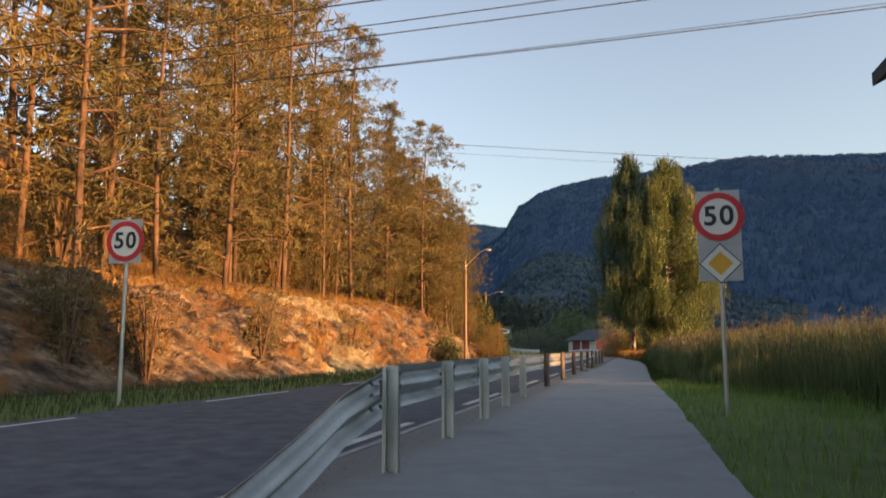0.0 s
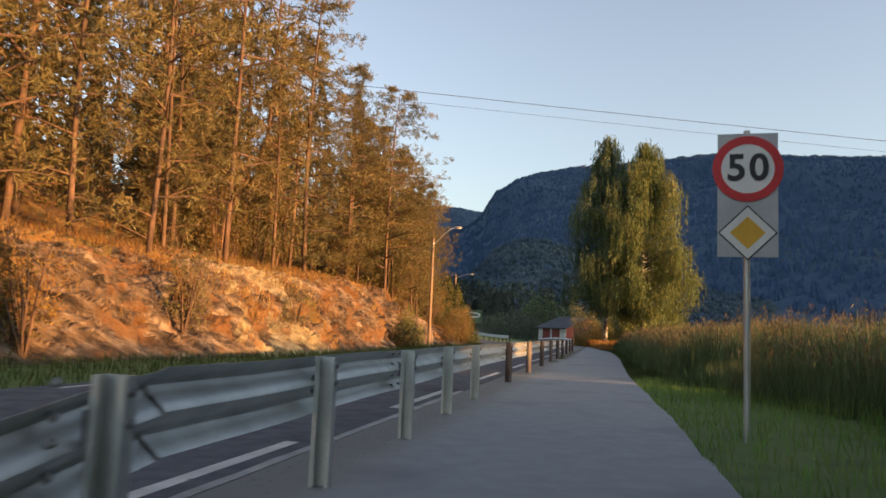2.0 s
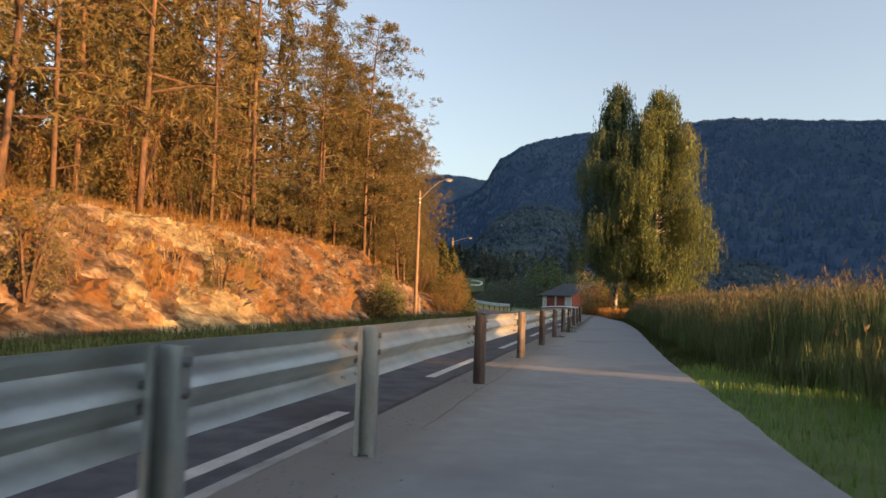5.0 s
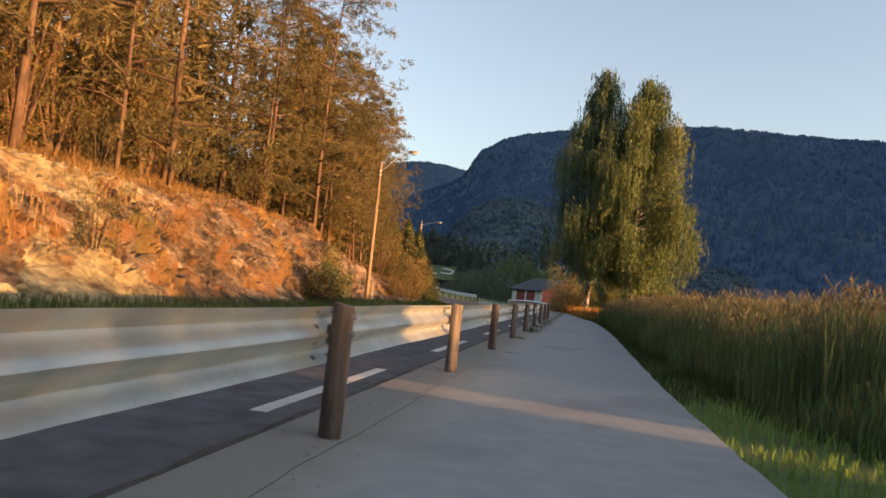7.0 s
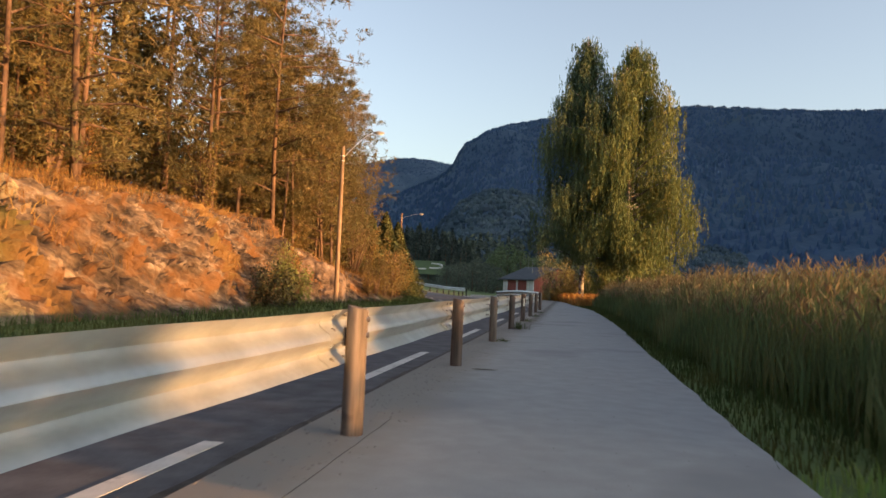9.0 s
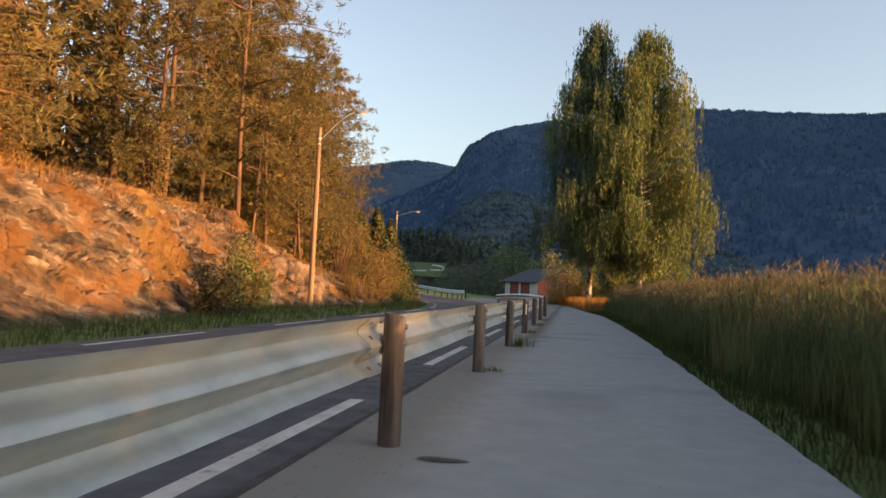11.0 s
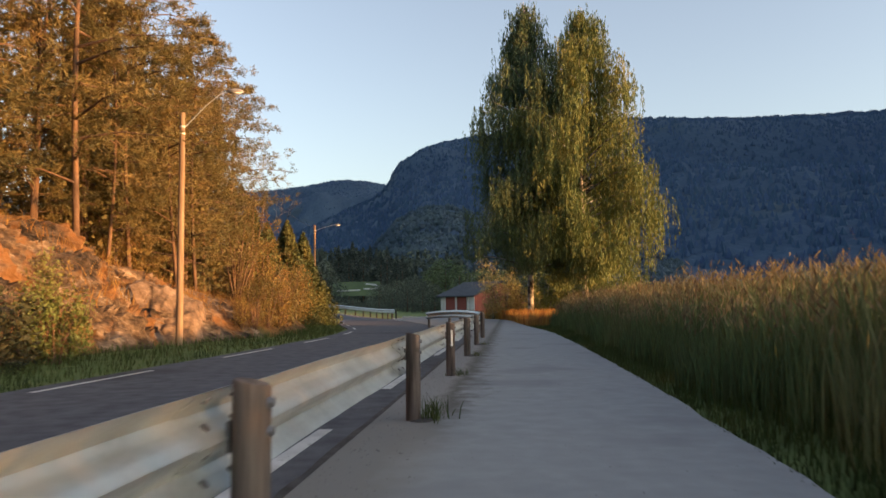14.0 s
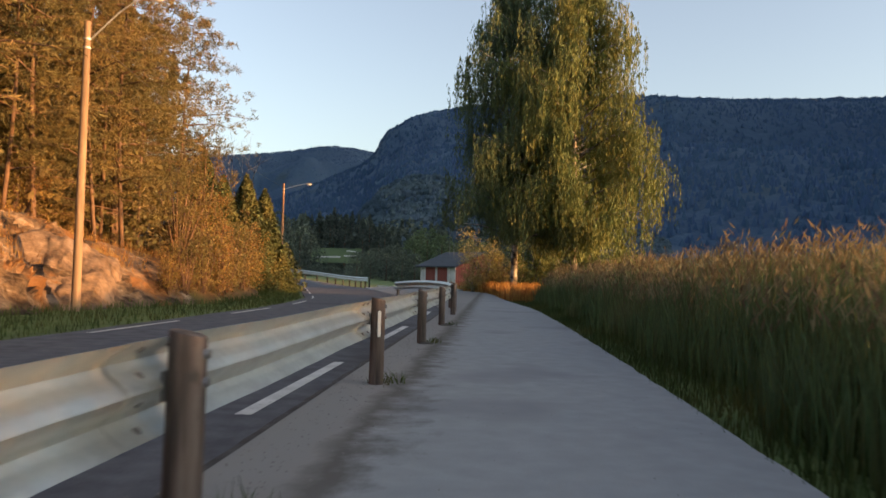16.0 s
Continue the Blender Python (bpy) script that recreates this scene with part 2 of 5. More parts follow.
SIGN_GREY = material("sign_plate_grey", [(0.40, 0.42, 0.42), (0.5, 0.52, 0.52)], 3, 0.5, 0.05, 30)
SIGN_RED = material("sign_red", [(0.5, 0.025, 0.03), (0.6, 0.04, 0.045)], 3, 0.4, 0.03, 30)
SIGN_WHITE = material("sign_white", [(0.66, 0.66, 0.62), (0.78, 0.78, 0.74)], 3, 0.4, 0.03, 30)
SIGN_BLACK = material("sign_black", [(0.015, 0.015, 0.018), (0.03, 0.03, 0.035)], 3, 0.4, 0.03, 30)
SIGN_YELLOW = material("sign_yellow", [(0.62, 0.34, 0.03), (0.75, 0.43, 0.05)], 3, 0.4, 0.03, 30)
WIRE = material("black_wire", [(0.02, 0.02, 0.022), (0.04, 0.04, 0.042)], 3, 0.6, 0, 30)
LAWN = material("far_lawn", [(0.045, 0.075, 0.026), (0.07, 0.105, 0.036)], 0.3, 0.9, 0.3, 4)
HOUSE_WALL = material("brown_stained_boards", [(0.09, 0.05, 0.03), (0.15, 0.085, 0.05)], 3, 0.8, 0.4, 30, stretch=(6, 6, 0.3))


# ---- mesh helpers ----
def obj(name, me, mat, parent=None, label="", at=None):
    """Links a mesh: top-level at the pose `at` in the plan's axes, or a part in its parent's own axes."""
    ob = new(name, me)
    if mat and not me.materials:
        me.materials.append(mat)
    if parent:
        ob.parent = parent
        if at is not None:
            ob.matrix_basis = at
    else:
        ob.matrix_world = RF @ (at if at is not None else Matrix())
    if label:
        ob["label"] = label
    return ob


def part(name, bm, mat, parent, label="", at=None, smooth=False):
    me = bpy.data.meshes.new(name)
    for f in bm.faces:
        f.smooth = smooth
    bm.to_mesh(me)
    bm.free()
    if smooth:
        me.set_sharp_from_angle(angle=radians(48))
    return obj(name, me, mat, parent, label, at)


def thing(name, label, category, at=None, group="", kind=""):
    """An Empty at the thing's base, which parents its parts."""
    ob = new(name)
    ob.empty_display_size = 0.2
    ob.matrix_world = RF @ (at if at is not None else Matrix())
    return tagged(ob, label, category, group, kind)


def mesh_np(name, verts, faces, smooth=False):
    """A mesh from an (n, 3) array and an (m, 3 or 4) array."""
    verts, faces = np.asarray(verts, np.float32), np.asarray(faces, np.int32)
    me = bpy.data.meshes.new(name)
    me.vertices.add(len(verts))
    me.vertices.foreach_set("co", verts.ravel())
    n, k = faces.shape
    me.loops.add(n * k)
    me.loops.foreach_set("vertex_index", faces.ravel())
    me.polygons.add(n)
    me.polygons.foreach_set("loop_start", np.arange(0, n * k, k, dtype=np.int32))
    me.polygons.foreach_set("use_smooth", np.full(n, bool(smooth)))
    me.update(calc_edges=True)
    return me


def grid_faces(rows, cols):
    i = np.arange((rows - 1) * (cols - 1))
    r, c = i // (cols - 1), i % (cols - 1)
    a = r * cols + c
    return np.stack([a, a + 1, a + cols + 1, a + cols], 1)


def bm_box(bm, x0, x1, y0, y1, z0, z1, bevel=0.0):
    made = bmesh.ops.create_cube(bm, size=1, matrix=Matrix.Translation(((x0 + x1) / 2, (y0 + y1) / 2, (z0 + z1) / 2)) @ Matrix.Diagonal((x1 - x0, y1 - y0, z1 - z0, 1)))
    if bevel:
        edges = list({e for v in made["verts"] for e in v.link_edges})
        bmesh.ops.bevel(bm, geom=edges, offset=bevel, segments=2, affect="EDGES")
    return bm


def box(x0, x1, y0, y1, z0, z1, bevel=0.0):
    return bm_box(bmesh.new(), x0, x1, y0, y1, z0, z1, bevel)


def tube(points, radii, sides=8, cap=True):
    """A bmesh tube along the points."""
    bm = bmesh.new()
    rings = []
    pts = [Vector([float(c) for c in p]) for p in points]
    for i, p in enumerate(pts):
        way = (pts[min(i + 1, len(pts) - 1)] - pts[max(i - 1, 0)]).normalized()
        side = way.cross(Vector((0, 0, 1)) if abs(way.z) < 0.95 else Vector((0, 1, 0))).normalized()
        up = side.cross(way)
        rings.append([bm.verts.new(p + float(radii[i]) * (math.cos(a) * side + math.sin(a) * up)) for a in (2 * math.pi * k / sides for k in range(sides))])
    for a, b in zip(rings, rings[1:]):
        for k in range(sides):
            bm.faces.new((a[k], a[(k + 1) % sides], b[(k + 1) % sides], b[k]))
    if cap:
        bm.faces.new(list(reversed(rings[0])))
        bm.faces.new(rings[-1])
    bmesh.ops.recalc_face_normals(bm, faces=bm.faces)
    return bm


def bm_join(parts):
    out = bmesh.new()
    for b in parts:
        me = bpy.data.meshes.new("tmp")
        b.to_mesh(me)
        b.free()
        out.from_mesh(me)
        bpy.data.meshes.remove(me)
    return out


def quads_at(centres, long, wide, ways, sides):
    """Flat leaves: quads (diamond-shaped) at the centres, along ways and sides."""
    c, w, s = (np.asarray(a, np.float32) for a in (centres, ways, sides))
    L, Wd = np.asarray(long)[:, None] / 2, np.asarray(wide)[:, None] / 2
    v = np.stack([c - w * L, c + s * Wd - w * L * 0.1, c + w * L, c - s * Wd - w * L * 0.1], 1).reshape(-1, 3)
    return v, np.arange(len(c) * 4).reshape(-1, 4)


def unit(a):
    return a / np.maximum(np.linalg.norm(a, axis=1, keepdims=True), 1e-6)


def leaves_mesh(name, rng, centres, long, wide, droop=None):
    """A mesh of leaves turned at random round the centres; droop bends them to hang down."""
    n = len(centres)
    ways = unit(rng.normal(size=(n, 3)))
    if droop:
        ways = unit(ways + np.array([0, 0, droop]))
    sides = unit(np.cross(ways, rng.normal(size=(n, 3))))
    v, f = quads_at(centres, long * rng.uniform(0.6, 1.4, n), wide * rng.uniform(0.6, 1.4, n), ways, sides)
    return mesh_np(name, v, f)


def blades_mesh(name, rng, x, y, z, height, width, lean=0.35):
    """Grass or reed blades: bent strips that taper to a point."""
    n = len(x)
    base = np.stack([x, y, z], 1)
    a = rng.uniform(0, 2 * np.pi, n)
    d = np.stack([np.cos(a), np.sin(a), np.zeros(n)], 1)
    b = rng.uniform(0, 2 * np.pi, n)
    s = np.stack([np.cos(b), np.sin(b), np.zeros(n)], 1) * (width * rng.uniform(0.6, 1.3, n))[:, None] / 2
    le = (height * lean * rng.uniform(0.1, 1.0, n))[:, None]
    up = np.array([0, 0, 1.0]) * height[:, None]
    m = base + up * 0.55 + d * le * 0.3
    t = base + up + d * le
    v = np.stack([base - s, base + s, m + s * 0.8, m - s * 0.8, t + s * 0.12, t - s * 0.12], 1).reshape(-1, 3)
    i = np.arange(n)[:, None] * 6
    f = np.concatenate([i + np.array([[0, 1, 2, 3]]), i + np.array([[3, 2, 4, 5]])], 1).reshape(-1, 4)
    return mesh_np(name, v, f)


# ---- ground, road, path ----
def z_noise(x, y, s, seed=0.0):
    return noise.noise(Vector((x * s, y * s, seed)))


CENTRE = [(-80, -2.75)] + [(y, -2.75) for y in range(-78, 31, 6)] + [(36, -2.95), (42, -3.75), (48, -5.3), (55, -7.2), (62, -9.2), (68, -11.6), (72, -14.6), (74.5, -18.8), (76, -26), (77, -40), (78, -70)]


def rise_z(x, y):
    """The gentle climb of the road and its surroundings beyond the bend."""
    a, b = max(0.0, min(1.0, (-8.5 - x) / 9)), max(0.0, min(1.0, (y - 58) / 12))
    return 0.55 * a * a * (3 - 2 * a) * b


def strip(name, left, right, mat, z, thick=0.06, parent=None):
    """A ribbon with thickness between two lines of (x, y)."""
    n = len(left)
    up = [z + rise_z(x, y) for x, y in left + right]
    v = [(x, y, h) for (x, y), h in zip(left + right, up)] + [(x, y, h - thick) for (x, y), h in zip(left + right, up)]
    f = []
    for i in range(n - 1):
        f += [(i, n + i, n + i + 1, i + 1), (2 * n + i, i, i + 1, 2 * n + i + 1), (n + i, 3 * n + i, 3 * n + i + 1, n + i + 1)]
    return obj(name, mesh_np(name, v, f), mat, parent)


def smooth_line(points, step=1.0):
    """Points (x by y) made denser with a smooth curve; returns (x, y) pairs."""
    pts = [Vector((x, y, 0)) for y, x in points]
    out = []
    for i in range(len(pts) - 1):
        p0, p1, p2, p3 = pts[max(i - 1, 0)], pts[i], pts[i + 1], pts[min(i + 2, len(pts) - 1)]
        n = max(2, int((p2 - p1).length / step))
        for k in range(n):
            t = k / n
            q = 0.5 * ((2 * p1) + (p2 - p0) * t + (2 * p0 - 5 * p1 + 4 * p2 - p3) * t * t + (3 * p1 - p0 - 3 * p2 + p3) * t ** 3)
            out.append((q.x, q.y))
    out.append((pts[-1].x, pts[-1].y))
    return out


def offset_line(line, d, wobble=0.0, seed=0.0):
    """The line moved d to its right, with an uneven edge."""
    out = []
    for i, (x, y) in enumerate(line):
        a, b = line[max(i - 1, 0)], line[min(i + 1, len(line) - 1)]
        w = Vector((b[0] - a[0], b[1] - a[1])).normalized()
        dd = d + wobble * z_noise(x, y, 0.35, seed)
        out.append((x + w.y * dd, y - w.x * dd))
    return out


FOOT = [(-60, -16), (-20, -12), (-8, -9.6), (-4, -8.9), (2, -8.4), (7, -7.7), (14, -7.35), (19.3, -7.3), (20.1, -8.3), (22, -8.6), (26.8, -8.75), (28.4, -8.4), (30, -8.9), (33, -8.2), (36, -7.3), (42, -7.9), (48, -9.9), (54, -12.2), (60, -14.5), (66, -18), (69, -24), (71, -34), (73, -50), (90, -90)]
RISE = [(-60, 4), (-20, 3.2), (-6, 2.8), (0, 2.7), (8, 2.7), (18, 2.95), (22, 3.2), (28, 3.2), (31, 2.6), (34, 1.8), (37, 1.3), (42, 1.2), (50, 1.4), (60, 2.0), (80, 3.0), (90, 3.0)]


def hill_z(x, y):
    """The height of the slope on the far side of the road."""
    w = lerp(y, FOOT) - x
    if w <= 0:
        return 0.0
    s = min(1.0, w / 3.0)
    return lerp(y, RISE) * (1 - (1 - s) ** 1.7) + 0.17 * max(0, min(w, 26) - 3.0) + 0.10 * max(0, w - 26) + 0.34 * max(0.0, min(w, 34.0) - 8.0) * max(0.0, min(1.0, (40 - y) / 18)) * max(0.0, min(1.0, (y + 2) / 12))


def build_ground():
    t = np.linspace(-1, 1, 181)
    us = np.sign(t) * (np.exp(np.abs(t) * 7.0) - 1) / (math.exp(7.0) - 1) * 4200
    v = []
    for yy in us:
        for xx in us:
            far = max(0.0, math.hypot(xx, yy - 20) - 110)
            v.append((xx, yy + 20, -0.07 + min(1.0, far / 80) * 0.8 * z_noise(xx, yy, 0.02) + 0.012 * z_noise(xx, yy, 0.6) + (rise_z(xx, yy + 20) - 0.03 if far < 120 and xx < -5 and yy > 35 else 0)))
    g = obj("ground", mesh_np("ground", v, grid_faces(181, 181), True), GRASS_GROUND)
    tagged(g, "flat grassy valley ground with green and brownish tufts", "ground", kind="structure")
    line = smooth_line(CENTRE, 1.0)
    road = strip("road", offset_line(line, -2.45, 0.10, 3), offset_line(line, 2.40, 0.10, 7), ASPHALT, -0.025, 0.08)
    tagged(road, "narrow dark grey asphalt country road bending out of sight", "road", kind="structure")
    near = [(y, 2.45) for y in range(-80, -5, 4)] + [(-4, 2.44), (0, 2.38), (4, 2.33), (9, 2.36), (14, 2.40), (18, 2.46), (23, 2.46), (28, 2.42), (32, 2.36), (37, 2.2), (42, 1.75), (48, 1.3), (55, 0.9), (60, 0.2), (64, -1.2), (67, -3.4), (69, -5.6), (70.5, -8.0)]
    inner = [(y, -0.33) for y in range(-80, 32, 2)] + [(34, -0.42), (38, -0.95), (42, -1.75), (48, -3.4), (55, -5.2), (62, -6.9), (66, -8.0), (70, -8.6)]
    right = smooth_line(near, 0.35)
    left = smooth_line(inner, 0.35)
    n = 420
    pick = lambda l: [l[round(i * (len(l) - 1) / (n - 1))] for i in range(n)]
    left, right = pick(left), pick(right)
    edge = [(x + 0.035 * z_noise(x, y, 0.5, 5) + 0.03 * z_noise(x, y, 2.3, 9), y) for x, y in right]
    path = strip("pavement", left, edge, PATH_ASPHALT, 0.0, 0.10)
    lip = [(-0.33, y) for y in np.arange(-2.4, 32.1, 0.2)]
    stone = [(-0.332 + 0.006 * z_noise(0, y, 3.0, 2), y) for y in np.arange(-40, -2.5, 0.25)]
    edge_stone = strip("kerb_edge", [(x - 0.075 + 0.012 * z_noise(0, y, 2.1, 5), y) for x, y in stone], stone, KERB_STONE, 0.006, 0.06, path)
    edge_stone["label"] = "pale worn concrete edge strip"
    # Thin dark ribbon of uneven width beside the asphalt edge.
    rim = strip("dark_rim", [(-0.385 - 0.05 * abs(z_noise(0, y, 0.9, 3)) - 0.05 * abs(z_noise(0, y, 4.0, 6)), y) for _, y in lip], lip, SOIL, -0.012, 0.03, path)
    for x0, y0, y1, seed in ((0.10, -3.0, 4.6, 4),):
        crack = [(x0 + 0.05 * z_noise(0, y, 0.35, seed) + 0.025 * z_noise(0, y, 2.2, seed), y) for y in np.arange(y0, y1, 0.12)]
        gap = strip("crack", crack, [(x + 0.001 + 0.003 * abs(z_noise(x, y, 5.0, seed)), y) for x, y in crack], SOIL, 0.003, 0.002, path)
        gap["label"] = "fine dark crack in the asphalt"
    rim["label"] = "uneven dark strip along the broken asphalt edge"
    tagged(path, "light grey worn asphalt foot and cycle path behind the guard rail", "pavement", kind="structure")
    return line, path, road


ROAD_LINE, PAVEMENT, ROAD = build_ground()


def dash(parent, line, d, a, b, half=0.055):
    """A painted dash on the road, d to the right of its centre line, between lengths a and b along it."""
    run = np.concatenate([[0.0], np.cumsum([math.hypot(q[0] - p[0], q[1] - p[1]) for p, q in zip(line, line[1:])])])
    at = np.linspace(a, b, 7)
    pts = list(zip(np.interp(at, run, [p[0] for p in line]).tolist(), np.interp(at, run, [p[1] for p in line]).tolist()))
    l, r = offset_line(pts, d - half), offset_line(pts, d + half)
    strip("edge_marking", l, r, MARKING, -0.021, 0.003, parent)


def build_markings():
    s0 = 80.0
    for k in range(-4, 16):
        y = 0.55 + 6.0 * k
        dash(ROAD, ROAD_LINE, 2.09, s0 + y, s0 + y + 3.1)
        dash(ROAD, ROAD_LINE, -2.10, s0 + y - 0.35, s0 + y + 2.7, 0.04)


build_markings()


PALE_AT = 8.4


def build_hill():
    us = np.concatenate([np.linspace(-60, -8, 60), np.linspace(-7.9, 36, 620), np.linspace(36.15, 48, 90), np.linspace(48.5, 90, 70)])
    ws = np.concatenate([np.linspace(-0.35, 4.6, 76), np.array([5.2, 6, 7, 8.2, 9.6, 11.5, 14, 18, 22, 26, 30, 36, 45, 65, 100])])
    v, cols = [], len(ws)
    for y in us:
        f = lerp(y, FOOT) + 0.35 * z_noise(0, y, 0.5, 2) + 0.18 * z_noise(0, y, 1.7, 4)
        bare = min(1.0, max(0.0, (y + 6) / 4)) * min(1.0, max(0.0, (35 - y) / 3))
        for w in ws:
            x = f - w
            z = hill_z(x, y) if w > 0 else -0.12
            face = bare * max(0.0, min(1.0, w / 0.4)) * max(0.0, min(1.0, (4.4 - w) / 1.6))
            if face > 0:
                p = Vector((x * 0.9, y * 0.62 + z * 0.1, z * 1.15 + y * 0.42))
                d, _ = noise.voronoi(p)
                d2, _ = noise.voronoi(p * 2.7 + Vector((3, 1, 7)))
                d3, _ = noise.voronoi(p * 5.5 + Vector((1, 8, 2)))
                d4, _ = noise.voronoi(p * 11.0 + Vector((5, 2, 4)))
                bed = (z + 0.42 * y + 0.35 * noise.noise(p * 0.55) + 0.10 * noise.noise(p * 2.3)) / 0.62
                slab = bed - math.floor(bed)
                thin = bed * 2.7 - math.floor(bed * 2.7)
                ledge = 0.62 * (slab ** 1.8 - 0.36) * (0.6 + 0.8 * noise.noise(p * 0.7 + Vector((4, 4, 4)))) + 0.10 * (thin - 0.5)
                cleft = -1.5 * math.exp(-((y - 20.4 + 0.3 * z) / 0.55) ** 2) * max(0.0, 1 - z / 2.0) - 0.5 * math.exp(-((y - 18.6 + 0.4 * z) / 0.3) ** 2) * max(0.0, 1 - z / 1.2)
                block = ledge + cleft + 0.08 * (d4[1] - d4[0]) + 0.45 * (d[1] - d[0]) + 0.30 * (d2[1] - d2[0]) + 0.16 * (d3[1] - d3[0]) + 0.35 * noise.noise(p * 0.8) + 0.15 * noise.noise(p * 6) - 0.33
                x += 0.85 * block * face
                z += 0.45 * block * face + 0.10 * noise.noise(p * 3.1) * face
            else:
                z += (0.12 * z_noise(x, y, 0.9) + 0.3 * z_noise(x, y, 0.25)) * min(1, max(0, w))
            v.append((x, y, z))
    me = mesh_np("rock_slope", v, grid_faces(len(us), cols)[:, ::-1])
    me.materials.append(ROCK)
    me.materials.append(HILL)
    me.materials.append(PALE_ROCK)
    idx = np.zeros(len(me.polygons), np.int32)
    wf = (ws[:-1] + ws[1:]) / 2
    yf = (us[:-1] + us[1:]) / 2
    for r, yy in enumerate(yf):
        for c, ww in enumerate(wf):
            top = 2.9 + 1.0 * z_noise(yy, ww, 0.6, 9) + 0.6 * z_noise(yy, ww, 2.2, 3)
            n2 = z_noise(yy, ww, 0.55, 21)
            fresh = 5.0 + 3.0 * z_noise(yy, ww, 0.9, 33) + 1.2 * z_noise(yy, ww, 3.1, 35)
            rocky = -7 < yy < 35 and ww < top and n2 < 0.33
            idx[r * (cols - 1) + c] = (2 if abs(yy - PALE_AT - 0.7 * ww) < fresh / 2 and n2 < 0.1 else 0) if rocky else 1
    me.polygons.foreach_set("material_index", idx)
    ob = obj("rock_slope", me, None)
    tagged(ob, "blasted pale rock cutting with rusty brown soil and dry grass above", "rock slope", kind="structure")


build_hill()


# ---- guard rails ----
W_PROFILE = [(0.04 * (1 - math.cos(2 * math.pi * abs(h) / 0.17)), h) for h in np.linspace(-0.155, 0.155, 19).tolist()]


def beam_bm(line, zs, side=-1.0):
    """A W-shaped steel beam along a line of (x, y), with its middle at the heights zs; it bulges to the side."""
    bm = bmesh.new()
    rings = []
    for i, (x, y) in enumerate(line):
        a, b = line[max(i - 1, 0)], line[min(i + 1, len(line) - 1)]
        w = Vector((b[0] - a[0], b[1] - a[1])).normalized()
        nx, ny = w.y * side, -w.x * side
        front = [bm.verts.new((x + nx * d, y + ny * d, zs[i] + h)) for d, h in W_PROFILE]
        back = [bm.verts.new((x + nx * (d - 0.004), y + ny * (d - 0.004), zs[i] + h)) for d, h in W_PROFILE]
        rings.append(front + back[::-1])
    k = len(rings[0])
    for a, b in zip(rings, rings[1:]):
        for j in range(k):
            bm.faces.new((a[j], a[(j + 1) % k], b[(j + 1) % k], b[j]))
    bm.faces.new(rings[0])
    bm.faces.new(rings[-1][::-1])
    bmesh.ops.recalc_face_normals(bm, faces=bm.faces)
    return bm


def wood_post_mesh(seed, height=0.715, r=0.062):
    """A round wooden post, its top sawn at a slant towards the path, with drying cracks and worn sides."""
    bm = bmesh.new()
    sides, levels = 20, 15
    rings = []
    for j in range(levels):
        h = -0.3 + (height + 0.3) * j / (levels - 1)
        ring = []
        for k in range(sides):
            a = 2 * math.pi * k / sides
            rr = r * (1.04 - 0.06 * j / (levels - 1)) * (1 + 0.035 * noise.noise(Vector((math.cos(a) * 1.6, math.sin(a) * 1.6, h * 2.2 + seed * 7))) - (0.06 if (k * 7 + seed * 3) % sides in (2, 9) else 0))
            ring.append(bm.verts.new((rr * math.cos(a), rr * math.sin(a), h - (0.2 * rr * math.cos(a) if j == levels - 1 else 0))))
        rings.append(ring)
    lid = [bm.verts.new((v.co.x * 0.9, v.co.y * 0.9, v.co.z + 0.006)) for v in rings[-1]]
    rings.append(lid)
    for lo, hi in zip(rings, rings[1:]):
        for k in range(sides):
            bm.faces.new((lo[k], lo[(k + 1) % sides], hi[(k + 1) % sides], hi[k])).smooth = True
    bm.faces.new(lid)
    bm.faces.new(rings[0][::-1])
    me = bpy.data.meshes.new("wooden_post")
    bm.to_mesh(me)
    bm.free()
    me.materials.append(POST_WOOD)
    return me


def steel_post_mesh(height=0.70):
    """A C-shaped steel post with inward lips, open towards the oncoming side."""
    bm = bmesh.new()
    prof = [(-0.03, -0.055), (0.03, -0.055), (0.03, -0.030), (0.025, -0.030), (0.025, -0.050), (-0.025, -0.050), (-0.025, 0.050), (0.025, 0.050), (0.025, 0.030), (0.03, 0.030), (0.03, 0.055), (-0.03, 0.055)]
    n = len(prof)
    lo = [bm.verts.new((y, -x, -0.3)) for x, y in prof]
    hi = [bm.verts.new((y, -x, height)) for x, y in prof]
    for j in range(n):
        bm.faces.new((lo[j], lo[(j + 1) % n], hi[(j + 1) % n], hi[j]))
    bm.faces.new(hi)
    bm.faces.new(lo[::-1])
    bmesh.ops.recalc_face_normals(bm, faces=bm.faces)
    me = bpy.data.meshes.new("steel_post")
    bm.to_mesh(me)
    bm.free()
    me.materials.append(STEEL)
    return me


def bolt_mesh():
    bm = bmesh.new()
    bmesh.ops.create_cone(bm, cap_ends=True, segments=8, radius1=0.02, radius2=0.014, depth=0.018, matrix=Matrix.Rotation(radians(90), 4, "Y"))
    me = bpy.data.meshes.new("bolt")
    bm.to_mesh(me)
    bm.free()
    me.materials.append(DARK_STEEL)
    return me


RAIL_LINE = [(y, lerp(y, [(-12, 0.25), (-8, 0.12), (-4, 0.03), (0, 0.0), (46, 0.0)])) for y in (-11.5, -8, -4)] + [(y, 0.0) for y in range(0, 33, 4)] + [(34.5, -0.12), (37, -0.45), (39.5, -1.0), (41.7, -1.75), (43.0, -2.45), (43.8, -3.1)]


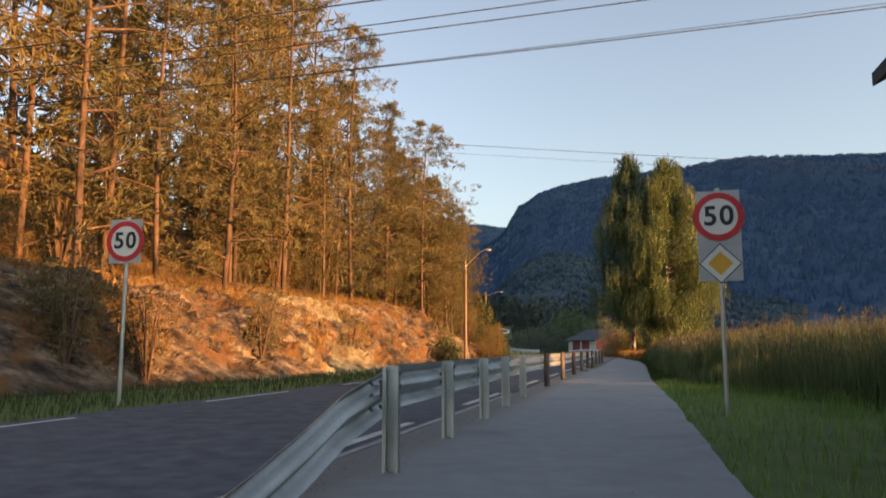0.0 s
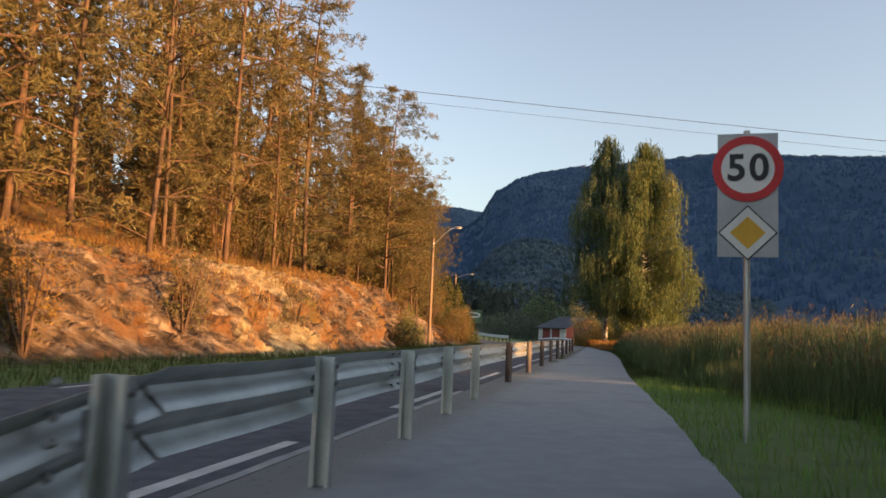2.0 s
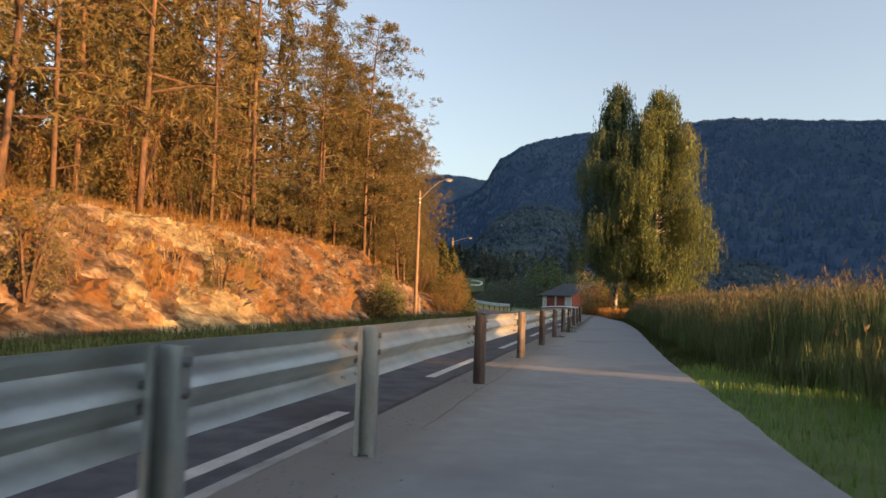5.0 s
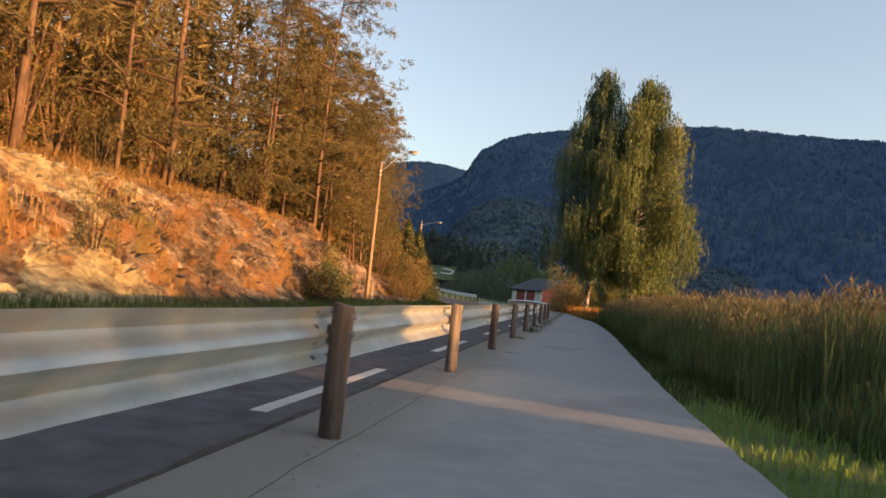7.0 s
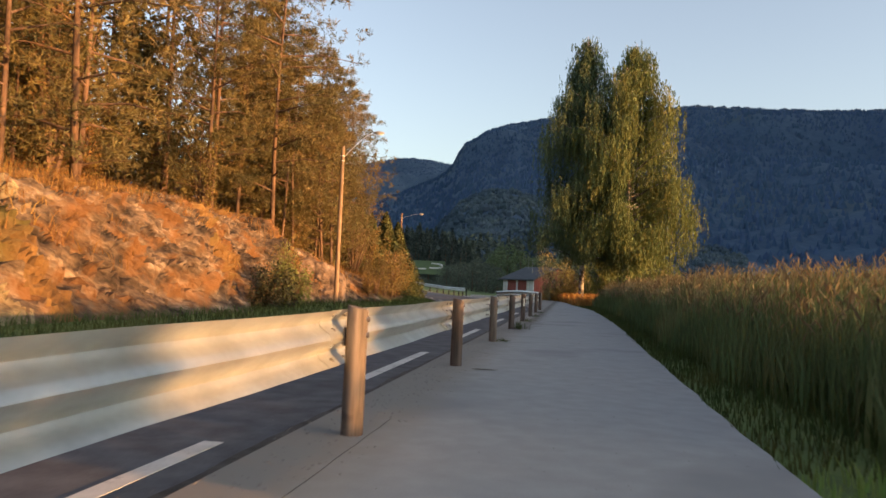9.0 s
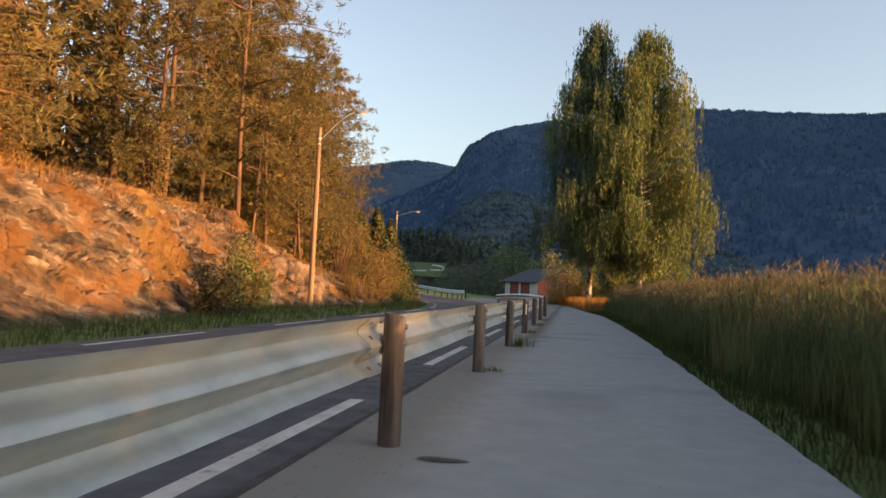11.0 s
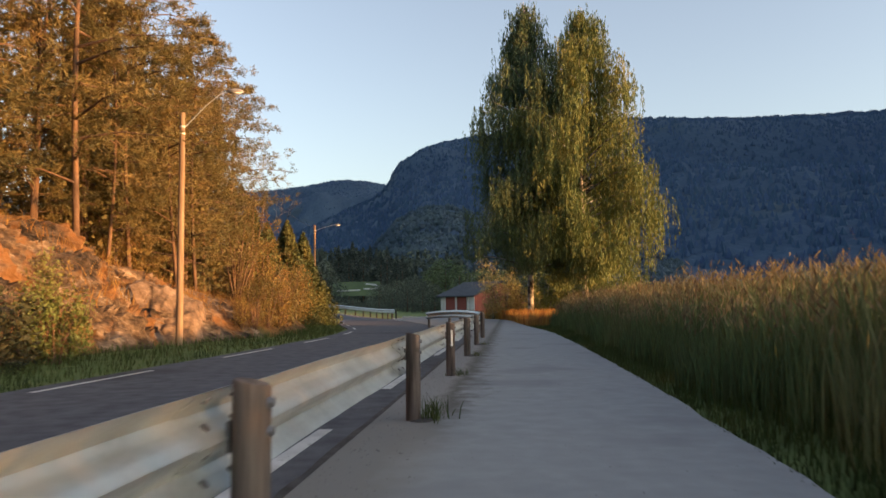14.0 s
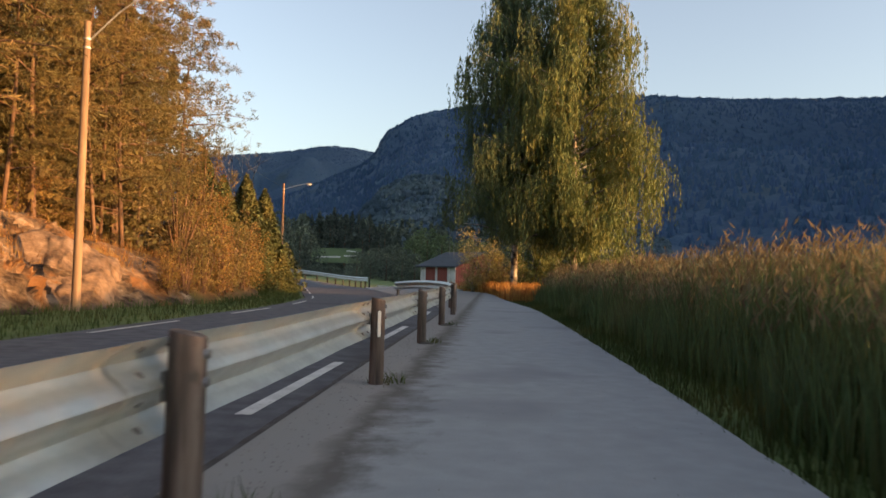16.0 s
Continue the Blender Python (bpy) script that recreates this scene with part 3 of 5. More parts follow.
def build_guardrail():
    rail = thing("guardrail", "galvanised steel guard rail on weathered round wooden and steel posts", "guardrail")
    line = smooth_line(RAIL_LINE, 0.5)
    beam_off = -0.074
    beam_z = 0.548
    run = [0.0]
    for p, q in zip(line, line[1:]):
        run.append(run[-1] + math.hypot(q[0] - p[0], q[1] - p[1]))
    moved = offset_line(line, beam_off)
    total = run[-1]
    mx, my = [p[0] for p in moved], [p[1] for p in moved]
    lift = lambda t: float(np.interp(t, [0, total - 14, total - 8, total - 4, total - 1.5, total], [0, 0, 0.05, 0.075, 0.03, -0.06]))
    dents = random.Random(9)
    # beam lengths of four metres that lap at every other post, the farther one over the nearer
    start = -0.5
    while start < total - 0.5:
        a, b = max(0.0, start - 0.24), min(total, start + 4.06)
        at = np.concatenate([np.linspace(a, min(b, a + 0.6), 13), np.linspace(min(b, a + 0.7), max(a + 0.8, b - 0.7), 20), np.linspace(max(a + 0.9, b - 0.6), b, 13)])
        lap = np.interp(at, [a, a + 0.35, b - 0.4, b], [0.0055, 0.005, 0.0, 0.0])
        ph = dents.uniform(0, 6)
        lap = lap + 0.0025 * np.sin(at * 5.1 + ph) + 0.0015 * np.sin(at * 11.7 + 2 * ph)
        seg = [(float(np.interp(t, run, mx)) + float(o), float(np.interp(t, run, my))) for t, o in zip(at, lap)]
        part("beam", beam_bm(seg, [beam_z + lift(t) + 0.003 * math.sin(2.1 * t + ph) for t in at]), STEEL, rail, smooth=True)
        start += 4.0
    # end that bends down into the ground
    ends = [(0.17, -15.0), (0.19, -14.3), (0.21, -13.6), (0.23, -13.0), (0.24, -12.5), (0.245, -11.8), (0.235, -11.45), (0.21, -11.0)]
    part("end_beam", beam_bm([(x + beam_off - 0.004, y) for x, y in ends], [-0.2, -0.07, 0.09, 0.25, 0.40, 0.51, 0.545, 0.548]), STEEL, rail, "steel end section sloping down into the ground", smooth=True)
    woods, steel, bolt = [wood_post_mesh(i) for i in range(4)], steel_post_mesh(), bolt_mesh()
    plate = box(-0.074, -0.062, -0.03, 0.03, beam_z - 0.05, beam_z + 0.05, 0.003)
    spm = bpy.data.meshes.new("spacer")
    plate.to_mesh(spm)
    plate.free()
    spm.materials.append(DARK_STEEL)

    def post_at(mesh, name, x, y, turn, lean, lapped):
        p = obj(name, mesh, None, rail, at=pose(x, y, 0, lean, 0, turn))
        obj("spacer", spm, None, p)
        # bolts through the lapped beam ends, on the sloping flanks of the profile
        for h, d, tilt in ((0.128, 0.043, -40), (0.040, 0.043, 40), (-0.040, 0.043, -40), (-0.128, 0.043, 40)):
            for along in (-0.115, 0.115) if lapped else ():
                obj("bolt", bolt, None, p, at=pose(-0.062 - d, along, beam_z + h, 0, -tilt, 0))
        for h in (0.565, 0.655):
            obj("bolt", bolt, None, p, at=pose(0.064 if name == "wooden_post" else 0.058, 0, h))
        return p

    for k, (x, y) in enumerate(((0.25, -11.91), (0.16, -9.91), (0.12, -7.92), (0.05, -5.92), (0.02, -3.92))):
        post_at(steel, "steel_post", x, y, 2, 0, k % 2 == 0)
    rnd = random.Random(4)
    at, n = 11.5, 0
    while at < total:
        i = min(range(len(run)), key=lambda j: abs(run[j] - at))
        x, y = line[i]
        if n < 9:
            x, y = 0.0, 4.0 * n
        a, b = line[max(i - 1, 0)], line[min(i + 1, len(line) - 1)]
        p = post_at(woods[n % 4], "wooden_post", x, y, math.degrees(math.atan2(a[0] - b[0], b[1] - a[1])), rnd.uniform(-1, 1), n < 9)
        p.location.z = lift(at)
        if n == 5:
            part("reflector", box(0.058, 0.070, -0.014, 0.014, 0.40, 0.62, 0.005), SIGN_WHITE, p, "narrow white reflector strip", at=pose(0, 0, 0, 0, 0, -70))
        at, n = at + (4.0 if n < 8 else 2.0), n + 1
    # rail on the outer side of the bend
    far = thing("guardrail", "low galvanised guard rail round the far outside of the bend", "guardrail")
    outer = [p for p in offset_line(ROAD_LINE, 2.95) if -46 < p[0] < -7.9]
    part("beam", beam_bm([(x, y) for x, y in outer], [0.56 + rise_z(x, y) for x, y in outer], -1.0), STEEL, far, smooth=True)
    # Far posts painted near black in place of the shade on them.
    shaded_post = steel.copy()
    shaded_post.materials[0] = WIRE
    for i in range(len(outer)):
        obj("steel_post", shaded_post, None, far, at=pose(outer[i][0] + 0.06, outer[i][1] + 0.13, rise_z(*outer[i]) - 0.07, 0, 0, 60))
    kerb = strip("kerb", [(-8.2, 72.6), (-6.8, 70.6), (-5.0, 68.4), (-3.0, 66.0), (-1.2, 63.4)], [(-8.1, 72.8), (-6.66, 70.75), (-4.85, 68.55), (-2.85, 66.15), (-1.05, 63.5)], SIGN_GREY, 0.09, 0.2)
    tagged(kerb, "pale concrete kerb at the junction beyond the rail", "kerb", kind="structure")


build_guardrail()


# ---- signs, lamps, wires ----
def text_mesh(body, size):
    cu = bpy.data.curves.new("digits", "FONT")
    cu.body, cu.size, cu.align_x, cu.align_y, cu.extrude, cu.offset = body, size, "CENTER", "CENTER", 0.002, 0.008
    tmp = new("tmp_text", cu)
    me = bpy.data.meshes.new_from_object(tmp.evaluated_get(bpy.context.evaluated_depsgraph_get()))
    bpy.data.objects.remove(tmp)
    bm = bmesh.new()
    bm.from_mesh(me)
    bmesh.ops.remove_doubles(bm, verts=bm.verts, dist=1e-4)
    bm.to_mesh(me)
    bm.free()
    bpy.data.curves.remove(cu)
    return me


def disc(r, y0, y1, seg=48, inner=0.0):
    """A flat round plate or ring that faces -y."""
    bm = bmesh.new()
    for y in (y0, y1):
        for rr in ((r, inner) if inner else (r,)):
            for k in range(seg):
                a = 2 * math.pi * k / seg
                bm.verts.new((rr * math.cos(a), y, rr * math.sin(a)))
    bm.verts.ensure_lookup_table()
    v = bm.verts
    for k in range(seg):
        j = (k + 1) % seg
        if inner:
            o0, i0, o1, i1 = 0, seg, 2 * seg, 3 * seg
            bm.faces.new((v[o0 + k], v[o0 + j], v[i0 + j], v[i0 + k]))
            bm.faces.new((v[o1 + k], v[o1 + j], v[i1 + j], v[i1 + k]))
            bm.faces.new((v[o0 + k], v[o0 + j], v[o1 + j], v[o1 + k]))
            bm.faces.new((v[i0 + k], v[i0 + j], v[i1 + j], v[i1 + k]))
        else:
            bm.faces.new((v[k], v[j], v[seg + j], v[seg + k]))
    if not inner:
        bm.faces.new(v[:seg])
        bm.faces.new(v[seg:2 * seg])
    bmesh.ops.recalc_face_normals(bm, faces=bm.faces)
    return bm


def build_speed_sign(x, y, turn, lean, centre, diamond):
    s = thing("road_sign", "red and white 50 sign " + ("above a yellow diamond on grey plate" if diamond else "on a grey steel post"), "road sign", at=pose(x, y, 0, 0, lean, turn))
    part("post", tube([(0, 0.05, -0.3), (0, 0.05, centre + 0.4)], [0.032, 0.032], 12), STEEL, s, smooth=True)
    low = centre - 0.88 if diamond else centre - 0.36
    part("plate", box(-0.28, 0.28, -0.006, 0.006, low, centre + 0.36, 0.003), SIGN_GREY, s, "flat grey backing plate")
    face = part("sign_face", disc(0.265, -0.016, -0.008), SIGN_WHITE, s, "white round sign face", at=pose(0, 0, centre))
    part("red_ring", disc(0.33, -0.020, -0.008, inner=0.248), SIGN_RED, s, "red sign border", at=pose(0, 0, centre))
    for glyph, gx in (("5", -0.105), ("0", 0.105)):
        obj("digit", text_mesh(glyph, 0.37), SIGN_BLACK, face, "black digit " + glyph, at=pose(gx, -0.021, 0, 90, 0, 0))
    if diamond:
        zc = centre - 0.64
        for name, h, yy, mat in (("diamond_border", 0.195, -0.012, SIGN_BLACK), ("diamond_white", 0.182, -0.015, SIGN_WHITE), ("diamond_yellow", 0.115, -0.019, SIGN_YELLOW)):
            bm = bm_box(bmesh.new(), -h, h, yy, -0.007, -h, h, 0.0)
            part(name, bm, mat, s, at=pose(0, 0, zc, 0, 45, 0))
    for h in (centre + 0.2, low + 0.15):
        part("clamp", box(-0.05, 0.05, 0.006, 0.085, h - 0.02, h + 0.02, 0.004), STEEL, s)
    return s


build_speed_sign(3.03, -6.11, -4, 0, 2.60, True)
build_speed_sign(-6.1, -6.3, 4, 0, 2.55, False)


def build_street_lamp(x, y, height, turn, reach, thick, rise):
    lamp = thing("street_lamp", "wooden pole street lamp with curved arm and pale head", "street lamp", at=pose(x, y, 0, 0, 0, turn), group="street lamps along the road")
    part("pole", tube([(0, 0, -0.4), (0, 0, height * 0.5), (0, 0, height)], [0.12 * thick, 0.105 * thick, 0.088 * thick], 14), POLE_WOOD, lamp, smooth=True)
    arm = [(0.06, 0, height - 0.42), (0.25, 0, height - 0.34 + 0.2 * rise), (reach * 0.5, 0, height - 0.16 + 0.6 * rise), (reach * 0.8, 0, height - 0.03 + 0.92 * rise), (reach, 0, height + 0.01 + rise)]
    part("arm", tube(arm, [0.02 * thick] * 5, 8), STEEL, lamp, "curved steel arm", smooth=True)
    for h in (height - 0.6, height - 0.4):
        part("band", tube([(0, 0, h - 0.02), (0, 0, h + 0.02)], [0.1 * thick, 0.1 * thick], 14), STEEL, lamp)
    head = bmesh.new()
    bmesh.ops.create_uvsphere(head, u_segments=16, v_segments=8, radius=1, matrix=Matrix.Translation((reach + 0.16, 0, height + 0.01 + rise)) @ Matrix.Diagonal((0.24, 0.10, 0.07, 1)))
    h = part("lamp_head", head, LAMP_GREY, lamp, "pale grey oval lamp head", smooth=True)
    glass = bmesh.new()
    bmesh.ops.create_uvsphere(glass, u_segments=14, v_segments=6, radius=1, matrix=Matrix.Translation((reach + 0.19, 0, height - 0.03 + rise)) @ Matrix.Diagonal((0.16, 0.08, 0.05, 1)))
    part("lamp_cover", glass, SIGN_WHITE, h, "milky lamp cover", smooth=True)
    return lamp


build_street_lamp(-8.3, 29.86, 6.46, 8, 1.3, 0.84, 0.62)
build_street_lamp(-13.38, 63.65, 6.95, 8, 1.5, 0.8, 0.0)


def wire(name, label, a, b, sag, r):
    pts = []
    for i in range(25):
        t = i / 24
        p = Vector(a).lerp(Vector(b), t)
        pts.append(RFI @ Vector((p.x, p.y, p.z - 4 * sag * t * (1 - t))))
    bm = tube(pts, [r] * 25, 5)
    me = bpy.data.meshes.new(name)
    bm.to_mesh(me)
    bm.free()
    tagged(obj(name, me, WIRE), label, "wire", "overhead wires")


for z, dy, slope, r in ((5.67, 0.0, 0.10, 0.010), (5.80, 0.25, 0.105, 0.006), (6.16, -0.2, 0.115, 0.010), (6.50, 0.1, 0.12, 0.010), (6.72, -0.3, 0.12, 0.008), (7.0, 0.2, 0.125, 0.006)):
    wire("overhead_wire", "thin black overhead wire crossing the road", (-18, 13.5 + dy, z - 19.9 * slope + 0.4), (30, 13.5 + dy, z + 28.1 * slope + 0.4), 0.5, r)
for z, dy, r in ((6.1, 0.0, 0.006), (5.9, 0.1, 0.0035)):
    wire("overhead_wire", "thin black overhead wire crossing the road further on", (-16, 20.4 + dy, z + 1.35), (26, 20.4 + dy, z - 1.8), 0.2, r)
wire("overhead_wire", "thin black wire strung between the lamp poles", RF @ Vector((-8.3, 29.86, 6.2)), RF @ Vector((-13.38, 63.65, 6.7)), 0.35, 0.009)


# ---- buildings ----
def build_shed():
    s = thing("shed", "small red and white boarded shed with a dark slate gable roof", "shed", at=RFI @ pose(13.1, 119.0, -0.3, 0, 0, -45))
    w, dep = 5.1, 10.6
    part("wall", box(0.12, w, 0.12, dep, 0, 2.35), WHITE_WOOD, s, "white painted boarded wall")
    part("side_wall", box(w, w + 0.06, 0.1, dep, 0, 2.35), RED_WOOD, s, "red painted boarded side wall")
    for i in range(24):
        y = 0.3 + i * 0.43
        part("board_strip", box(w + 0.06, w + 0.085, y, y + 0.05, 0.02, 2.33), RED_WOOD, s)
    gable = bmesh.new()
    for x in (w + 0.02, w + 0.06):
        gable.faces.new([gable.verts.new(p) for p in ((x, 0.1, 2.352), (x, dep, 2.352), (x, dep / 2, 4.02))])
    bmesh.ops.recalc_face_normals(gable, faces=gable.faces)
    part("gable", gable, RED_WOOD, s, "red boarded gable")
    for x in (0.85, 2.6):
        d = part("door", box(x, x + 1.4, 0.06, 0.118, 0.05, 2.26, 0.01), RED_WOOD, s, "red boarded door")
        for i in range(1, 6):
            part("board_strip", box(x + 0.23 * i, x + 0.23 * i + 0.03, 0.045, 0.058, 0.08, 2.22), RED_WOOD, d)
    for x in (0.1, 2.31, 4.1, w - 0.12):
        part("trim", box(x, x + 0.22, 0.04, 0.115, 0, 2.33, 0.01), WHITE_WOOD, s, "white corner board")
    bm = bmesh.new()
    o, zr, ri = 0.35, 2.3, 4.1
    prof = [(-o, zr - 0.06), (-o, zr + 0.1), (dep / 2, ri + 0.1), (dep + o, zr + 0.1), (dep + o, zr - 0.06), (dep / 2, ri - 0.06)]
    a = [bm.verts.new((-o, y, z)) for y, z in prof]
    b = [bm.verts.new((w + o, y, z)) for y, z in prof]
    for i in range(6):
        bm.faces.new((a[i], a[(i + 1) % 6], b[(i + 1) % 6], b[i]))
    bm.faces.new(a)
    bm.faces.new(b[::-1])
    bmesh.ops.recalc_face_normals(bm, faces=bm.faces)
    part("roof", bm, SLATE, s, "dark slate gable roof")
    part("antenna", tube([(1.5, 3.6, 3.3), (1.5, 3.6, 7.3)], [0.02, 0.012], 8), DARK_STEEL, s, "thin mast on the roof")
    part("chimney_pipe", tube([(3.0, 2.5, 3.0), (3.0, 2.5, 5.1)], [0.03, 0.03], 8), DARK_STEEL, s, "thin steel flue pipe")


build_shed()


def build_house():
    h = thing("house", "brown boarded house with a dark overhanging roof beside the path", "house", at=pose(4.70, -7.25, -0.3, 0, 0, 0))
    part("wall", box(0.5, 8.0, -11.5, -0.5, -0.2, 4.3), HOUSE_WALL, h, "brown vertical boarded wall")
    for i in range(36):
        y = -11.4 + i * 0.31
        part("board_strip", box(0.465, 0.505, y, y + 0.05, -0.1, 4.25), HOUSE_WALL, h)
    bm = bmesh.new()
    prof = [(0.0, 4.2), (0.0, 4.36), (4.25, 6.6), (8.5, 4.36), (8.5, 4.2), (4.25, 6.4)]
    a = [bm.verts.new((x, 0, z)) for x, z in prof]
    b = [bm.verts.new((x, -12, z)) for x, z in prof]
    for i in range(6):
        bm.faces.new((a[i], a[(i + 1) % 6], b[(i + 1) % 6], b[i]))
    bm.faces.new(a)
    bm.faces.new(b[::-1])
    bmesh.ops.recalc_face_normals(bm, faces=bm.faces)
    part("roof", bm, SLATE, h, "dark overhanging pitched roof")
    part("gable", box(0.5, 8.0, -0.56, -0.5, 4.3, 4.5), HOUSE_WALL, h)


build_house()


# ---- mountains ----
def polar_mountain(name, label, table, r0, r1, az0, az1, step, power, rough, seed):
    """A forested mountain as a height field round the valley: its skyline is the table of (bearing, elevation)."""
    az = np.arange(az0, az1, step)
    rs = np.concatenate([np.linspace(0, 1, 46), np.array([1.05, 1.15, 1.3])])
    v = []
    for a in az:
        el = lerp(a, table)
        top = r1 * (1 + 0.05 * noise.noise(Vector((a * 0.08, seed, 0))))
        for s in rs:
            r = r0 + (top - r0) * s
            x, y = r * math.sin(radians(a)), r * math.cos(radians(a))
            hgt = top * math.tan(radians(el))
            p = Vector((x, y, seed * 50)) * 0.0035
            rid = noise.fractal(p, 1.0, 2.0, 5) * rough
            if s <= 1:
                z = hgt * (s ** power) + rid * hgt * 0.45 * math.sin(math.pi * min(1, s))
                z = min(z, (r * math.tan(radians(el))) * 0.985) if s < 1 else hgt
            else:
                z = hgt * (1 - (s - 1) * 2.2)
            z += 4.5 * noise.noise(Vector((x * 0.09, y * 0.09, seed))) * min(1, s * 4) + 2.0 * noise.noise(Vector((x * 0.2, y * 0.2, seed)))
            v.append((x, y, z - 2))
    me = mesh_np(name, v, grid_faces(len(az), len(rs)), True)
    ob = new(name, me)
    me.materials.append(HAZY_MOUNTAIN)
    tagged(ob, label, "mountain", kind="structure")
    return np.array(v).reshape(len(az), len(rs), 3)


def mountain_forest(name, label, field, a0, a1, s0, n, height, seed, bias=0.6, mat=None, leafy=False):
    """Small firs, or leafy crowns, standing all over a mountain side: rows a0 to a1 of its height field, from the step s0 up to the skyline."""
    rng = np.random.default_rng(seed)
    a = rng.uniform(a0, a1, n)
    s = s0 + (45.0 - s0) * rng.uniform(0, 1, n) ** bias
    crest = rng.uniform(0, 1, n) < 0.12
    s = np.where(crest, 45.0, np.minimum(s, 44.9))
    i, j = a.astype(int), np.minimum(s.astype(int), 44)
    f, g = (a - i)[:, None], (s - j)[:, None]
    p = (field[i, j] * (1 - f) + field[i + 1, j] * f) * (1 - g) + (field[i, j + 1] * (1 - f) + field[i + 1, j + 1] * f) * g
    h = height * rng.uniform(0.55, 1.25, n)
    r = h * rng.uniform(0.34, 0.6, n)
    t = rng.uniform(0, 2 * np.pi, n)
    girths = ((0.85, -0.15), (1.05, 0.5)) if leafy else ((1.0, -0.15),)
    ring = [p + np.stack([np.cos(t + k * np.pi / 2) * r * w, np.sin(t + k * np.pi / 2) * r * w, z * h], 1) for w, z in girths for k in range(4)]
    v = np.stack(ring + [p + np.stack([np.zeros(n), np.zeros(n), h], 1)], 1).reshape(-1, 3)
    last = 4 * len(girths)
    q = np.arange(n)[:, None] * (last + 1)
    tris = [(last - 4 + k, last - 4 + (k + 1) % 4, last) for k in range(4)]
    for low in range(0, last - 4, 4):
        for k in range(4):
            a0, a1 = low + k, low + (k + 1) % 4
            tris += [(a0, a1, a1 + 4), (a0, a1 + 4, a0 + 4)]
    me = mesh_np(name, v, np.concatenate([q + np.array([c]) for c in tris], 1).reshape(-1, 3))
    me.materials.append(mat or HAZY_FIRS)
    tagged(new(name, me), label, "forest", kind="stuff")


# Skyline beyond bearing 40 is unseen, raised to block the low sun.
FAR_FIELD = polar_mountain("backdrop_far_mountain", "distant forested hill beyond the valley, tinted blue for haze", [(-70, 5), (-40, 6.5), (-20, 7.6), (-9.5, 8.4), (-5.6, 8.9), (-4.6, 9.1), (-2.4, 9.5), (-0.5, 9.35), (1.1, 9.1), (6, 8.5), (20, 10), (38, 11), (43, 17), (62, 18), (72, 8)], 1900, 3300, -70, 73, 0.4, 0.9, 0.5, 3)
# Bearings past 45 are out of view, heightened to keep sun off the slopes.
MAIN_FIELD = polar_mountain("backdrop_mountain", "dark forested mountain side in shade, tinted blue for haze", [(-14, 2.0), (-6, 5.2), (-1.8, 7.3), (0.2, 8.2), (1.0, 9.0), (1.9, 10.6), (2.8, 11.15), (3.8, 11.8), (5.5, 12.25), (8, 12.65), (14, 13.1), (18.6, 13.5), (24, 13.0), (29, 12.65), (37, 12.2), (45, 13), (55, 19), (72, 19), (84, 18), (100, 15), (106, 10), (109, 5), (111, 1)], 420, 1700, -16, 112, 0.3, 0.85, 0.35, 8)
MID_FIELD = polar_mountain("backdrop_hill", "rounded wooded hill in front of the mountain", [(-8, 0.4), (-3, 1.4), (-0.1, 3.7), (0.7, 4.7), (2.1, 6.3), (4.3, 7.3), (6.7, 7.0), (8.7, 6.4), (14, 5), (22, 3), (30, 1)], 260, 480, -8, 30, 0.3, 0.9, 0.3, 12)
mountain_forest("hill_forest", "mixed forest covering the rounded hill, tinted grey-blue for haze", MID_FIELD, 4, 100, 0, 10000, 2.7, 7, 0.85, HAZY_HILL_TREES, True)
mountain_forest("mountain_forest", "fir forest covering the mountain side, tinted blue for haze", MAIN_FIELD, 20, 175, 0, 27000, 4.6, 5, 0.9)
mountain_forest("mountain_forest", "fir forest on the distant hill, tinted blue for haze", FAR_FIELD, 130, 190, 18, 6000, 5.5, 6, 0.5)


def build_sun_block(name, cx, cy, rx, ry, height, power):
    """An unseen mound, added to keep the low sun off the valley trees."""
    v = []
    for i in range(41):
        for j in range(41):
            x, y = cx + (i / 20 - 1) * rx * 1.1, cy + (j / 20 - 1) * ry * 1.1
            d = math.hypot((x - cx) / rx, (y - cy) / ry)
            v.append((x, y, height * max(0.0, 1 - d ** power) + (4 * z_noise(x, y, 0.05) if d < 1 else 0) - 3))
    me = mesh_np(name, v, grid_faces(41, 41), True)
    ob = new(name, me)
    me.materials.append(HAZY_MOUNTAIN)
    tagged(ob, "unseen mound added to keep low sun off the valley trees", "hill", kind="structure")


# Two added mounds out of view, placed only to shade the valley.
build_sun_block("backdrop_sun_block", 300, 62, 120, 66, 75, 2)
build_sun_block("backdrop_sun_block_near", 132, 108, 46, 46, 34, 10)


